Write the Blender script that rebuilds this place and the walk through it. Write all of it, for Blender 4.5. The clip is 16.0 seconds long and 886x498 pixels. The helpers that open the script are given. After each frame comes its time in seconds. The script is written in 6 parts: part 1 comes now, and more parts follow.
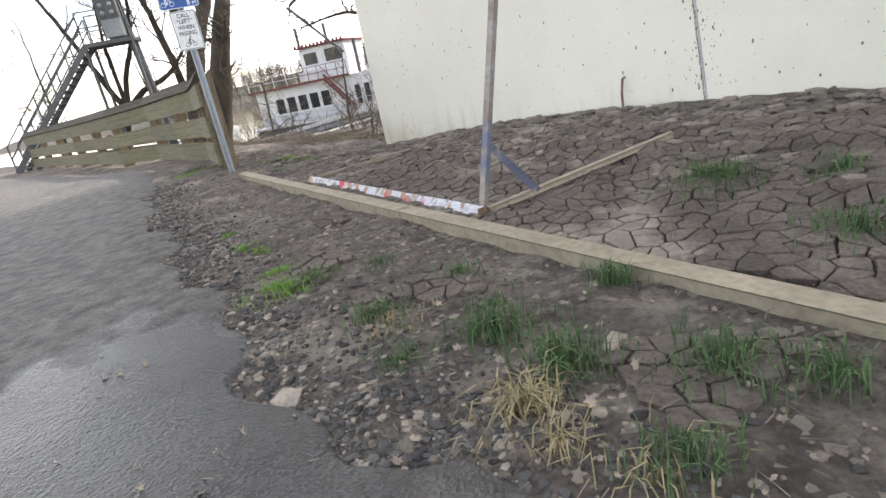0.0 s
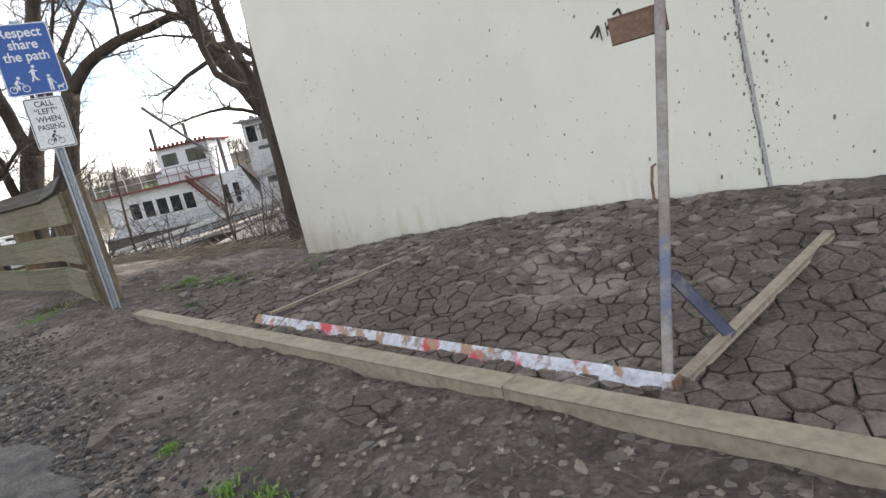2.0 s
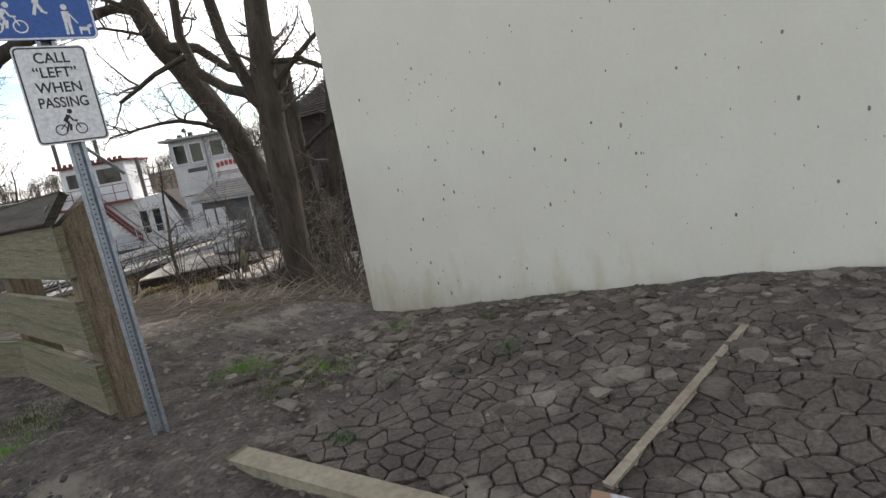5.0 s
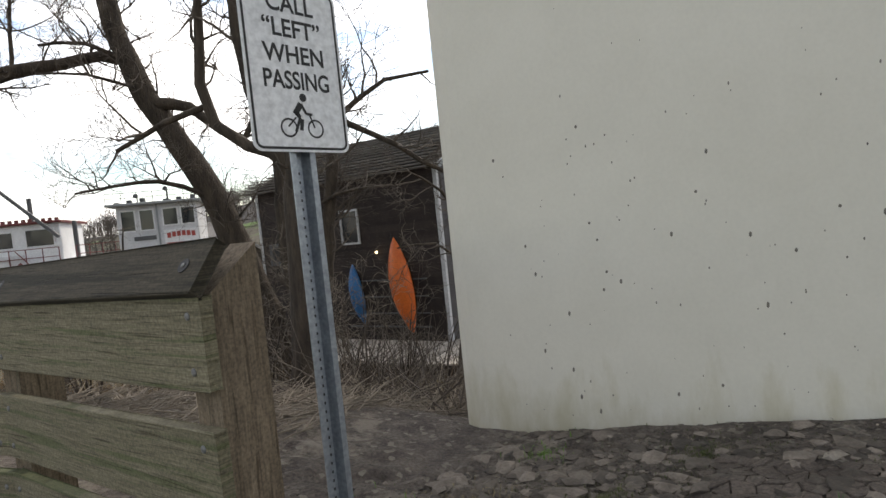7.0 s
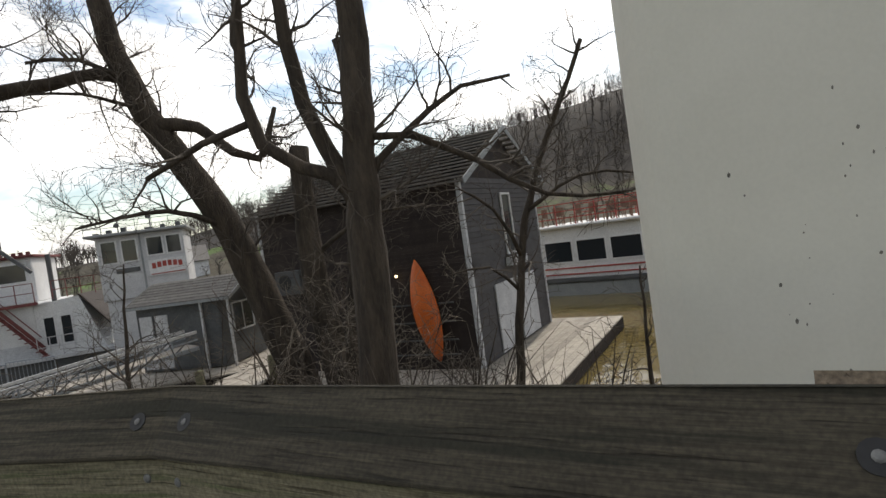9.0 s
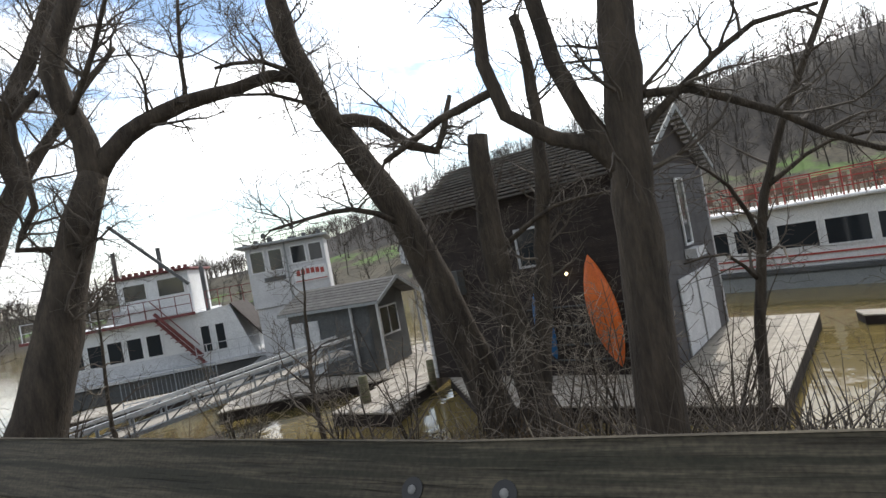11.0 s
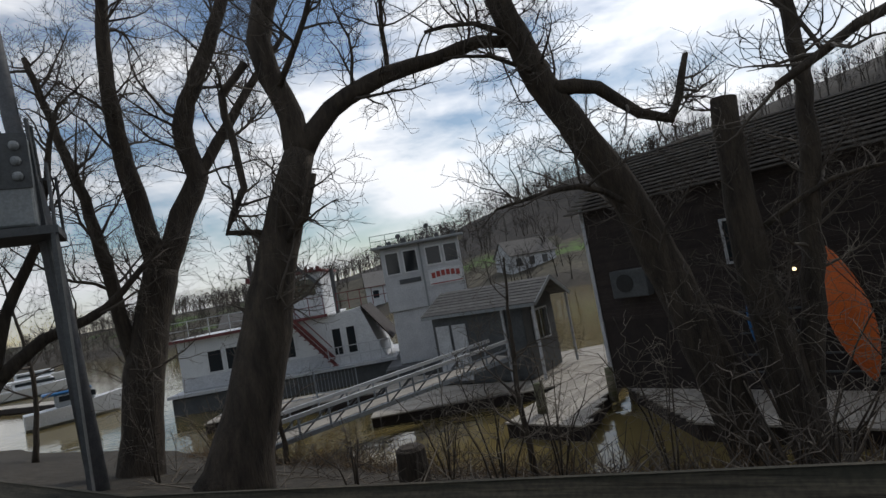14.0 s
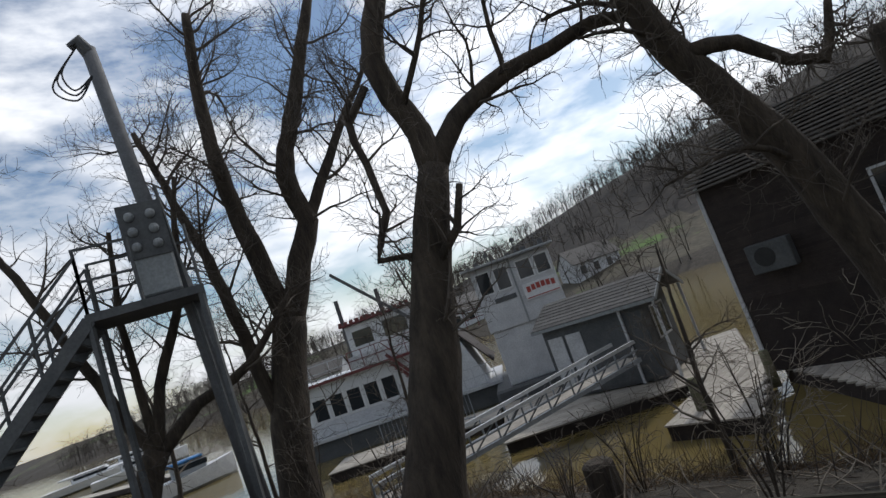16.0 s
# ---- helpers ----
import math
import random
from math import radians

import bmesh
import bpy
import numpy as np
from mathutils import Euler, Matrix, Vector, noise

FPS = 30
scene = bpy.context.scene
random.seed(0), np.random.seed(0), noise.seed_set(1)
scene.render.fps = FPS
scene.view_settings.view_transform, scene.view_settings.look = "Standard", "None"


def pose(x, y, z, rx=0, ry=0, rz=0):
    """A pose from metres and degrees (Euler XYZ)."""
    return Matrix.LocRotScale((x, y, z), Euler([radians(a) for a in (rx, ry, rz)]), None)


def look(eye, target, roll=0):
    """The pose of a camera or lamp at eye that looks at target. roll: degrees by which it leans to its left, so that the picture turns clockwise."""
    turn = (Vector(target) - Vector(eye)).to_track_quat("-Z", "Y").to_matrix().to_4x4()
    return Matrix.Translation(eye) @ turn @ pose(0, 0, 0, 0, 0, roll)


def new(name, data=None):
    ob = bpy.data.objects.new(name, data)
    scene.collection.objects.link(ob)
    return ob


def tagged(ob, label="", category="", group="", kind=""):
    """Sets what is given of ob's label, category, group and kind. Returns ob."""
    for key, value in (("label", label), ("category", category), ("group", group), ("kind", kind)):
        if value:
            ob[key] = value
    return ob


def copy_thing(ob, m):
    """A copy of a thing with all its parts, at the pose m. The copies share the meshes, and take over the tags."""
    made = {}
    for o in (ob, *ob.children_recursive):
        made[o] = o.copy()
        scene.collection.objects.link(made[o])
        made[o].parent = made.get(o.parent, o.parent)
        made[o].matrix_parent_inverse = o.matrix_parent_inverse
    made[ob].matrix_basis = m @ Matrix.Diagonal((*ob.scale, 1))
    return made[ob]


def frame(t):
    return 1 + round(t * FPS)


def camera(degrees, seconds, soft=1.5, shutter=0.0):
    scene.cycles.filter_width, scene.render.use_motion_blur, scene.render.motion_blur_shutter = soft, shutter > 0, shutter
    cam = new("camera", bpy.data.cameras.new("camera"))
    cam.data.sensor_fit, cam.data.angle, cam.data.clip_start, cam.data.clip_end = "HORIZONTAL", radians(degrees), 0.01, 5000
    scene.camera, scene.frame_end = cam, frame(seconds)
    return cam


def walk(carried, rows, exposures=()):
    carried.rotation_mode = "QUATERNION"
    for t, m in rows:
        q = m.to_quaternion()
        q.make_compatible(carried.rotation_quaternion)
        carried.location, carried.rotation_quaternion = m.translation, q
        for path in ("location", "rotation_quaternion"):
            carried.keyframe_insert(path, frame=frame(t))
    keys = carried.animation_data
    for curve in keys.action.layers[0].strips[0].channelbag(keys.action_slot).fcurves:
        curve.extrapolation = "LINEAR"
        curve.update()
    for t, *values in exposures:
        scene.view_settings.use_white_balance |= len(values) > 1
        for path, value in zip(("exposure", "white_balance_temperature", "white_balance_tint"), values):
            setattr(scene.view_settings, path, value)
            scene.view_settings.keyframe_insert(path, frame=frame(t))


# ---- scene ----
cam = camera(76.0, 16.0)
PATH = [
    (0, (2.475, -0.81, 0.838), (1.892, 0.998, 0.211), -11.7),
    (0.5, (2.147, -0.501, 0.876), (1.622, 1.305, 0.194), -13.3),
    (1, (1.8, -0.197, 0.912), (1.619, 1.695, 0.289), -9.2),
    (1.5, (1.503, 0.168, 0.943), (1.352, 2.082, 0.383), -12.4),
    (2, (1.148, 0.483, 0.997), (1.057, 2.436, 0.577), -12.6),
    (2.5, (0.789, 0.803, 1.023), (0.864, 2.732, 0.504), -9.6),
    (3, (0.466, 1.196, 1.076), (0.464, 3.129, 0.564), -12.5),
    (3.5, (0.1, 1.556, 1.123), (0.316, 3.485, 0.641), -10.8),
    (4, (-0.273, 1.943, 1.135), (-0.165, 3.906, 0.771), -11.1),
    (4.5, (-0.656, 2.341, 1.255), (-0.531, 4.296, 0.85), -11.9),
    (5, (-0.997, 2.672, 1.236), (-0.762, 4.622, 0.862), -10.3),
    (7.3, (-2.568, 4.376, 1.344), (-2.039, 6.303, 1.254), -6.3),
    (7.5, (-2.693, 4.554, 1.46), (-2.183, 6.483, 1.329), -8.8),
    (7.8, (-2.876, 4.819, 1.515), (-2.395, 6.76, 1.5), -12),
    (8, (-2.991, 5.013, 1.555), (-2.456, 6.938, 1.469), -12.1),
    (8.2, (-3.149, 5.133, 1.578), (-2.619, 7.061, 1.541), -10.7),
    (10.3, (-4.128, 6.457, 1.682), (-3.43, 8.328, 1.573), -5.6),
    (10.5, (-4.396, 6.63, 1.685), (-3.792, 8.536, 1.677), -8.6),
    (10.6, (-4.527, 6.702, 1.689), (-3.97, 8.622, 1.637), -10.7),
    (11, (-5.014, 6.973, 1.681), (-4.729, 8.953, 1.697), -10.5),
    (11.5, (-5.419, 7.278, 1.681), (-5.243, 9.269, 1.62), -11),
    (12, (-5.826, 7.584, 1.674), (-5.746, 9.581, 1.759), -16.2),
    (12.5, (-6.175, 7.864, 1.686), (-6.09, 9.856, 1.841), -12.4),
    (13, (-6.55, 8.13, 1.696), (-6.399, 10.122, 1.786), -10.9),
    (13.5, (-6.955, 8.369, 1.714), (-6.964, 10.356, 1.945), -16.5),
    (14, (-7.427, 8.611, 1.719), (-7.419, 10.608, 1.826), -10.3),
    (14.5, (-7.904, 8.816, 1.755), (-7.778, 10.806, 1.906), -11.8),
    (15, (-8.385, 8.948, 1.759), (-8.565, 10.935, 1.895), -14.6),
    (15.5, (-8.857, 9.064, 1.826), (-9.014, 11.054, 1.96), -11.7),
    (16, (-9.143, 9.116, 1.864), (-9.278, 11.097, 2.107), -19.5),
]
EXPOSURES = [(0, 0.95, 6900, 14), (1.0, 0.8, 6800, 14), (2.5, 0.48, 6850, 13), (4.0, 0.2, 6900, 12), (5.0, 0.08, 6850, 12), (7.3, -0.17, 7050, 12), (8.2, -0.85, 7150, 11),
             (10.3, 0.2, 6750, 10), (11.5, -0.45, 6550, 9), (12.5, -0.85, 6450, 9), (13.5, -1.28, 6400, 10), (14.2, -1.35, 6350, 10), (14.8, -1.22, 6300, 10), (16, -1.1, 6300, 10)]
walk(cam, [(t, look(e, g, r)) for t, e, g, r in PATH], exposures=EXPOSURES)

# ---- world, sun ----
SUN_EL, SUN_AZ = radians(42), radians(39.5)  # azimuth clockwise from +y
world = bpy.data.worlds.new("world")
scene.world = world
world.use_nodes = True
wn, wl = world.node_tree.nodes, world.node_tree.links
wn.clear()
w_out = wn.new("ShaderNodeOutputWorld")
w_bg = wn.new("ShaderNodeBackground")
w_sky = wn.new("ShaderNodeTexSky")
w_sky.sky_type = "NISHITA"
w_sky.sun_disc = False
w_sky.sun_elevation = SUN_EL
w_sky.sun_rotation = SUN_AZ
w_sky.air_density = 1.2
w_sky.dust_density = 0.5
w_tc = wn.new("ShaderNodeTexCoord")
w_map = wn.new("ShaderNodeMapping")
w_map.inputs["Scale"].default_value = (2.2, 2.2, 6.5)
w_noise = wn.new("ShaderNodeTexNoise")
w_noise.inputs["Scale"].default_value = 1.5
w_noise.inputs["Detail"].default_value = 9
w_noise.inputs["Roughness"].default_value = 0.58
w_ramp = wn.new("ShaderNodeValToRGB")
w_ramp.color_ramp.elements[0].position = 0.40
w_ramp.color_ramp.elements[1].position = 0.60
w_mix = wn.new("ShaderNodeMixRGB")
wl.new(w_tc.outputs["Generated"], w_map.inputs["Vector"])
wl.new(w_map.outputs["Vector"], w_noise.inputs["Vector"])
wl.new(w_noise.outputs["Fac"], w_ramp.inputs["Fac"])
wl.new(w_ramp.outputs["Color"], w_mix.inputs[0])
w_dot = wn.new("ShaderNodeVectorMath")
w_dot.operation = "DOT_PRODUCT"
w_dot.inputs[1].default_value = (math.sin(SUN_AZ) * math.cos(SUN_EL), math.cos(SUN_AZ) * math.cos(SUN_EL), math.sin(SUN_EL))
wl.new(w_tc.outputs["Generated"], w_dot.inputs[0])
w_glow = wn.new("ShaderNodeMapRange")
w_glow.inputs["From Min"].default_value, w_glow.inputs["From Max"].default_value = -0.1, 0.95
w_glow.inputs["To Min"].default_value, w_glow.inputs["To Max"].default_value = 13.2, 30.0
wl.new(w_dot.outputs["Value"], w_glow.inputs["Value"])
w_cloud = wn.new("ShaderNodeVectorMath")
w_cloud.operation = "SCALE"
w_cloud.inputs[0].default_value = (1.0, 1.01, 1.035)
wl.new(w_glow.outputs["Result"], w_cloud.inputs["Scale"])
wl.new(w_cloud.outputs["Vector"], w_mix.inputs[2])
w_bright = wn.new("ShaderNodeVectorMath")
w_bright.operation = "SCALE"
w_bright.inputs["Scale"].default_value = 2.1
wl.new(w_sky.outputs["Color"], w_bright.inputs[0])
wl.new(w_bright.outputs["Vector"], w_mix.inputs[1])
wl.new(w_mix.outputs["Color"], w_bg.inputs["Color"])
w_bg.inputs["Strength"].default_value = 0.1
wl.new(w_bg.outputs["Background"], w_out.inputs["Surface"])

sun_data = bpy.data.lights.new("sun", "SUN")
sun_data.energy = 3.2
sun_data.angle = radians(1.2)
sun_data.color = (1.0, 0.95, 0.87)
sun = new("sun", sun_data)
sd = Vector((math.sin(SUN_AZ) * math.cos(SUN_EL), math.cos(SUN_AZ) * math.cos(SUN_EL), math.sin(SUN_EL)))
sun.matrix_world = look(sd * 50, (0, 0, 0))


# ---- materials ----
def mat(name, c1, c2=None, scale=6.0, rough=0.85, bump=0.3, metal=0.0, stretch=(1, 1, 1), fine=60.0, c3=None, spots=0.62,
        spot_scale=3.0, vary=0.0, island=0.0, bump_dist=0.01, grain=0.55):
    m = bpy.data.materials.new(name)
    m.use_nodes = True
    n, l = m.node_tree.nodes, m.node_tree.links
    b = n["Principled BSDF"]
    b.inputs["Roughness"].default_value = rough
    b.inputs["Metallic"].default_value = metal
    tc = n.new("ShaderNodeTexCoord")
    mp = n.new("ShaderNodeMapping")
    mp.inputs["Scale"].default_value = stretch
    l.new(tc.outputs["Object"], mp.inputs["Vector"])
    a = n.new("ShaderNodeTexNoise")
    a.inputs["Scale"].default_value = scale
    a.inputs["Detail"].default_value = 6
    a.inputs["Roughness"].default_value = 0.65
    f = n.new("ShaderNodeTexNoise")
    f.inputs["Scale"].default_value = fine
    f.inputs["Detail"].default_value = 3
    for q in (a, f):
        l.new(mp.outputs["Vector"], q.inputs["Vector"])
    r = n.new("ShaderNodeValToRGB")
    r.color_ramp.elements[0].position, r.color_ramp.elements[1].position = 0.3, 0.7
    r.color_ramp.elements[0].color = (*c1, 1)
    r.color_ramp.elements[1].color = (*(c2 or c1), 1)
    l.new(a.outputs["Fac"], r.inputs["Fac"])
    col = r.outputs["Color"]
    g = n.new("ShaderNodeMixRGB")
    g.blend_type = "MULTIPLY"
    g.inputs[0].default_value = grain
    gr = n.new("ShaderNodeValToRGB")
    gr.color_ramp.elements[0].position, gr.color_ramp.elements[1].position = 0.25, 0.65
    gr.color_ramp.elements[0].color = (0.45, 0.45, 0.45, 1)
    l.new(f.outputs["Fac"], gr.inputs["Fac"])
    l.new(col, g.inputs[1])
    l.new(gr.outputs["Color"], g.inputs[2])
    col = g.outputs["Color"]
    if c3:
        s = n.new("ShaderNodeTexNoise")
        s.inputs["Scale"].default_value = spot_scale
        s.inputs["Detail"].default_value = 8
        s.inputs["Roughness"].default_value = 0.7
        l.new(mp.outputs["Vector"], s.inputs["Vector"])
        sr = n.new("ShaderNodeValToRGB")
        sr.color_ramp.elements[0].position, sr.color_ramp.elements[1].position = spots - 0.03, spots + 0.05
        l.new(s.outputs["Fac"], sr.inputs["Fac"])
        mx = n.new("ShaderNodeMixRGB")
        mx.inputs[2].default_value = (*c3, 1)
        l.new(sr.outputs["Color"], mx.inputs[0])
        l.new(col, mx.inputs[1])
        col = mx.outputs["Color"]
    if vary:
        oi = n.new("ShaderNodeObjectInfo")
        hv = n.new("ShaderNodeHueSaturation")
        mr = n.new("ShaderNodeMapRange")
        mr.inputs["To Min"].default_value, mr.inputs["To Max"].default_value = 1 - vary, 1 + vary
        l.new(oi.outputs["Random"], mr.inputs["Value"])
        l.new(mr.outputs["Result"], hv.inputs["Value"])
        l.new(col, hv.inputs["Color"])
        col = hv.outputs["Color"]
    if island:
        ge = n.new("ShaderNodeNewGeometry")
        hs = n.new("ShaderNodeHueSaturation")
        ms = n.new("ShaderNodeMapRange")
        ms.inputs["To Min"].default_value, ms.inputs["To Max"].default_value = 1 - island, 1 + island
        l.new(ge.outputs["Random Per Island"], ms.inputs["Value"])
        l.new(ms.outputs["Result"], hs.inputs["Value"])
        l.new(col, hs.inputs["Color"])
        col = hs.outputs["Color"]
    l.new(col, b.inputs["Base Color"])
    if bump:
        bp = n.new("ShaderNodeBump")
        bp.inputs["Strength"].default_value = bump
        bp.inputs["Distance"].default_value = bump_dist
        ad = n.new("ShaderNodeMath")
        ad.operation = "ADD"
        l.new(a.outputs["Fac"], ad.inputs[0])
        l.new(f.outputs["Fac"], ad.inputs[1])
        l.new(ad.outputs[0], bp.inputs["Height"])
        l.new(bp.outputs["Normal"], b.inputs["Normal"])
    return m


def glass_mat(name, tint=(0.02, 0.025, 0.03)):
    m = bpy.data.materials.new(name)
    m.use_nodes = True
    b = m.node_tree.nodes["Principled BSDF"]
    b.inputs["Base Color"].default_value = (*tint, 1)
    b.inputs["Roughness"].default_value = 0.06
    b.inputs["IOR"].default_value = 1.5
    return m


M_bark = mat("bark", (0.026, 0.020, 0.015), (0.098, 0.076, 0.056), 6, 0.95, 1.0, stretch=(1, 1, 0.22), fine=38, bump_dist=0.03)
M_twig = mat("twig", (0.055, 0.044, 0.037), (0.15, 0.125, 0.10), 1.2, 0.9, 0)
M_drytwig = mat("dry_twig", (0.13, 0.108, 0.085), (0.27, 0.23, 0.18), 3, 0.9, 0)
M_concrete = mat("concrete", (0.63, 0.61, 0.53), (0.71, 0.69, 0.61), 0.6, 0.9, 0.12, fine=40, bump_dist=0.002, grain=0.07)


def add_algae(m):
    n, l = m.node_tree.nodes, m.node_tree.links
    b = n["Principled BSDF"]
    src = b.inputs["Base Color"].links[0].from_socket
    tc = n.new("ShaderNodeTexCoord")
    mp = n.new("ShaderNodeMapping")
    mp.inputs["Scale"].default_value = (3.0, 3.0, 0.9)
    l.new(tc.outputs["Object"], mp.inputs["Vector"])
    q = n.new("ShaderNodeTexNoise")
    q.inputs["Scale"].default_value = 1.6
    q.inputs["Detail"].default_value = 7
    q.inputs["Roughness"].default_value = 0.65
    l.new(mp.outputs["Vector"], q.inputs["Vector"])
    sp = n.new("ShaderNodeSeparateXYZ")
    l.new(tc.outputs["Object"], sp.inputs[0])
    hz = n.new("ShaderNodeMapRange")
    hz.inputs["From Min"].default_value, hz.inputs["From Max"].default_value = -0.35, 0.45
    hz.inputs["To Min"].default_value, hz.inputs["To Max"].default_value = 0.22, -0.25
    l.new(sp.outputs["Z"], hz.inputs["Value"])
    ad = n.new("ShaderNodeMath")
    l.new(q.outputs["Fac"], ad.inputs[0])
    l.new(hz.outputs["Result"], ad.inputs[1])
    r = n.new("ShaderNodeValToRGB")
    r.color_ramp.elements[0].position, r.color_ramp.elements[1].position = 0.46, 0.78
    r.color_ramp.elements[1].color = (0.55, 0.55, 0.55, 1)
    l.new(ad.outputs[0], r.inputs["Fac"])
    mx = n.new("ShaderNodeMixRGB")
    mx.inputs[2].default_value = (0.40, 0.36, 0.20, 1)
    l.new(r.outputs["Color"], mx.inputs[0])
    l.new(src, mx.inputs[1])
    l.new(mx.outputs["Color"], b.inputs["Base Color"])


add_algae(M_concrete)


def plank_mat(name, dark, pale, moss, moss_at, upright=False):
    """Weathered sawn wood: long grain, drying cracks, moss stains; the grain runs level."""
    m = mat(name, dark, pale, 5.0, 0.9, 0.0, stretch=(9, 9, 0.7) if upright else (0.7, 0.7, 22), fine=16, c3=moss, spots=moss_at, spot_scale=1.1, vary=0.14, grain=0.8)
    n, l = m.node_tree.nodes, m.node_tree.links
    b = n["Principled BSDF"]
    src = b.inputs["Base Color"].links[0].from_socket
    tc = n.new("ShaderNodeTexCoord")
    mp = n.new("ShaderNodeMapping")
    mp.inputs["Scale"].default_value = (22, 22, 1.3) if upright else (1.3, 1.3, 48)
    l.new(tc.outputs["Object"], mp.inputs["Vector"])
    q = n.new("ShaderNodeTexNoise")
    q.inputs["Scale"].default_value = 2.4
    q.inputs["Detail"].default_value = 5
    q.inputs["Distortion"].default_value = 0.6
    l.new(mp.outputs["Vector"], q.inputs["Vector"])
    r = n.new("ShaderNodeValToRGB")
    r.color_ramp.elements[0].position, r.color_ramp.elements[1].position = 0.30, 0.42
    r.color_ramp.elements[0].color = (0.5, 0.47, 0.42, 1)
    l.new(q.outputs["Fac"], r.inputs["Fac"])
    mx = n.new("ShaderNodeMixRGB")
    mx.blend_type = "MULTIPLY"
    mx.inputs[0].default_value = 1.0
    l.new(src, mx.inputs[1])
    l.new(r.outputs["Color"], mx.inputs[2])
    k = n.new("ShaderNodeTexNoise")
    k.inputs["Scale"].default_value = 90
    k.inputs["Detail"].default_value = 4
    l.new(tc.outputs["Object"], k.inputs["Vector"])
    kr = n.new("ShaderNodeValToRGB")
    kr.color_ramp.elements[0].position, kr.color_ramp.elements[1].position = 0.35, 0.62
    kr.color_ramp.elements[0].color = (0.55, 0.55, 0.55, 1)
    l.new(k.outputs["Fac"], kr.inputs["Fac"])
    mk = n.new("ShaderNodeMixRGB")
    mk.blend_type = "MULTIPLY"
    mk.inputs[0].default_value = 0.8
    l.new(mx.outputs["Color"], mk.inputs[1])
    l.new(kr.outputs["Color"], mk.inputs[2])
    l.new(mk.outputs["Color"], b.inputs["Base Color"])
    bp = n.new("ShaderNodeBump")
    bp.inputs["Strength"].default_value = 0.9
    bp.inputs["Distance"].default_value = 0.006
    l.new(r.outputs["Color"], bp.inputs["Height"])
    l.new(bp.outputs["Normal"], b.inputs["Normal"])
    return m


M_fence = plank_mat("fence_wood", (0.17, 0.15, 0.092), (0.29, 0.26, 0.175), (0.12, 0.13, 0.062), 0.54)
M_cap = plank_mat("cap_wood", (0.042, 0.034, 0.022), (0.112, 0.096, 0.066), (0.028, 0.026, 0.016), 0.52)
M_postwood = plank_mat("post_wood", (0.16, 0.122, 0.08), (0.30, 0.235, 0.165), (0.12, 0.115, 0.065), 0.6, True)
M_timber = mat("timber", (0.23, 0.20, 0.145), (0.35, 0.305, 0.225), 4, 0.9, 0.5, fine=30, bump_dist=0.006)
M_stick = mat("grey_stick", (0.24, 0.20, 0.15), (0.36, 0.31, 0.24), 6, 0.9, 0.4, fine=40)
M_galv = mat("galvanised_steel", (0.30, 0.33, 0.37), (0.42, 0.46, 0.50), 18, 0.45, 0.1, metal=0.75, fine=80)
M_bolt = mat("dull_zinc", (0.16, 0.16, 0.16), (0.26, 0.26, 0.25), 30, 0.6, 0.1, metal=0.4, fine=80)
M_rust = mat("rust", (0.16, 0.09, 0.06), (0.30, 0.20, 0.15), 12, 0.85, 0.4, metal=0.2, fine=70)
M_pole = mat("worn_pole", (0.20, 0.15, 0.12), (0.40, 0.38, 0.36), 5, 0.7, 0.3, metal=0.2, fine=50, c3=(0.14, 0.17, 0.25), spots=0.6)
M_brace = mat("brace_paint", (0.05, 0.06, 0.10), (0.12, 0.13, 0.19), 10, 0.7, 0.3, fine=60, c3=(0.2, 0.19, 0.18), spots=0.62)
M_white = mat("white_paint", (0.68, 0.69, 0.71), (0.80, 0.81, 0.82), 2, 0.55, 0.1, fine=25)
M_white2 = mat("aged_white_paint", (0.48, 0.49, 0.52), (0.66, 0.67, 0.69), 1.5, 0.6, 0.15, fine=20, c3=(0.42, 0.38, 0.33), spots=0.68, spot_scale=1.5)
M_grey = mat("grey_paint", (0.25, 0.27, 0.28), (0.33, 0.35, 0.36), 2, 0.6, 0.15, fine=20)
M_darkgrey = mat("dark_grey_paint", (0.07, 0.075, 0.08), (0.12, 0.125, 0.13), 2, 0.7, 0.15, fine=20)
M_siding = mat("dark_siding", (0.055, 0.052, 0.055), (0.095, 0.09, 0.095), 2, 0.75, 0.2, fine=30, vary=0.12)
M_brown = mat("brown_boards", (0.024, 0.017, 0.016), (0.05, 0.037, 0.032), 3, 0.85, 0.3, fine=30, vary=0.2)
M_shingle = mat("shingle", (0.13, 0.12, 0.11), (0.22, 0.205, 0.19), 4, 0.95, 0.4, fine=30, vary=0.2)
M_roof = mat("boathouse_shingle", (0.085, 0.082, 0.08), (0.15, 0.145, 0.14), 4, 0.95, 0.4, fine=30, vary=0.2)
M_red = mat("red_paint", (0.35, 0.05, 0.045), (0.45, 0.08, 0.06), 4, 0.5, 0.1, fine=40)
M_darkred = mat("dark_red_paint", (0.14, 0.035, 0.035), (0.2, 0.05, 0.05), 4, 0.6, 0.1, fine=40)
M_orange = mat("orange_plastic", (0.75, 0.14, 0.02), (0.85, 0.20, 0.035), 3, 0.4, 0.05, fine=30)
M_blue = mat("blue_plastic", (0.01, 0.12, 0.33), (0.02, 0.17, 0.42), 3, 0.4, 0.05, fine=30)
M_deck = mat("dock_boards", (0.34, 0.31, 0.27), (0.50, 0.46, 0.40), 3, 0.9, 0.4, fine=22, vary=0.2)
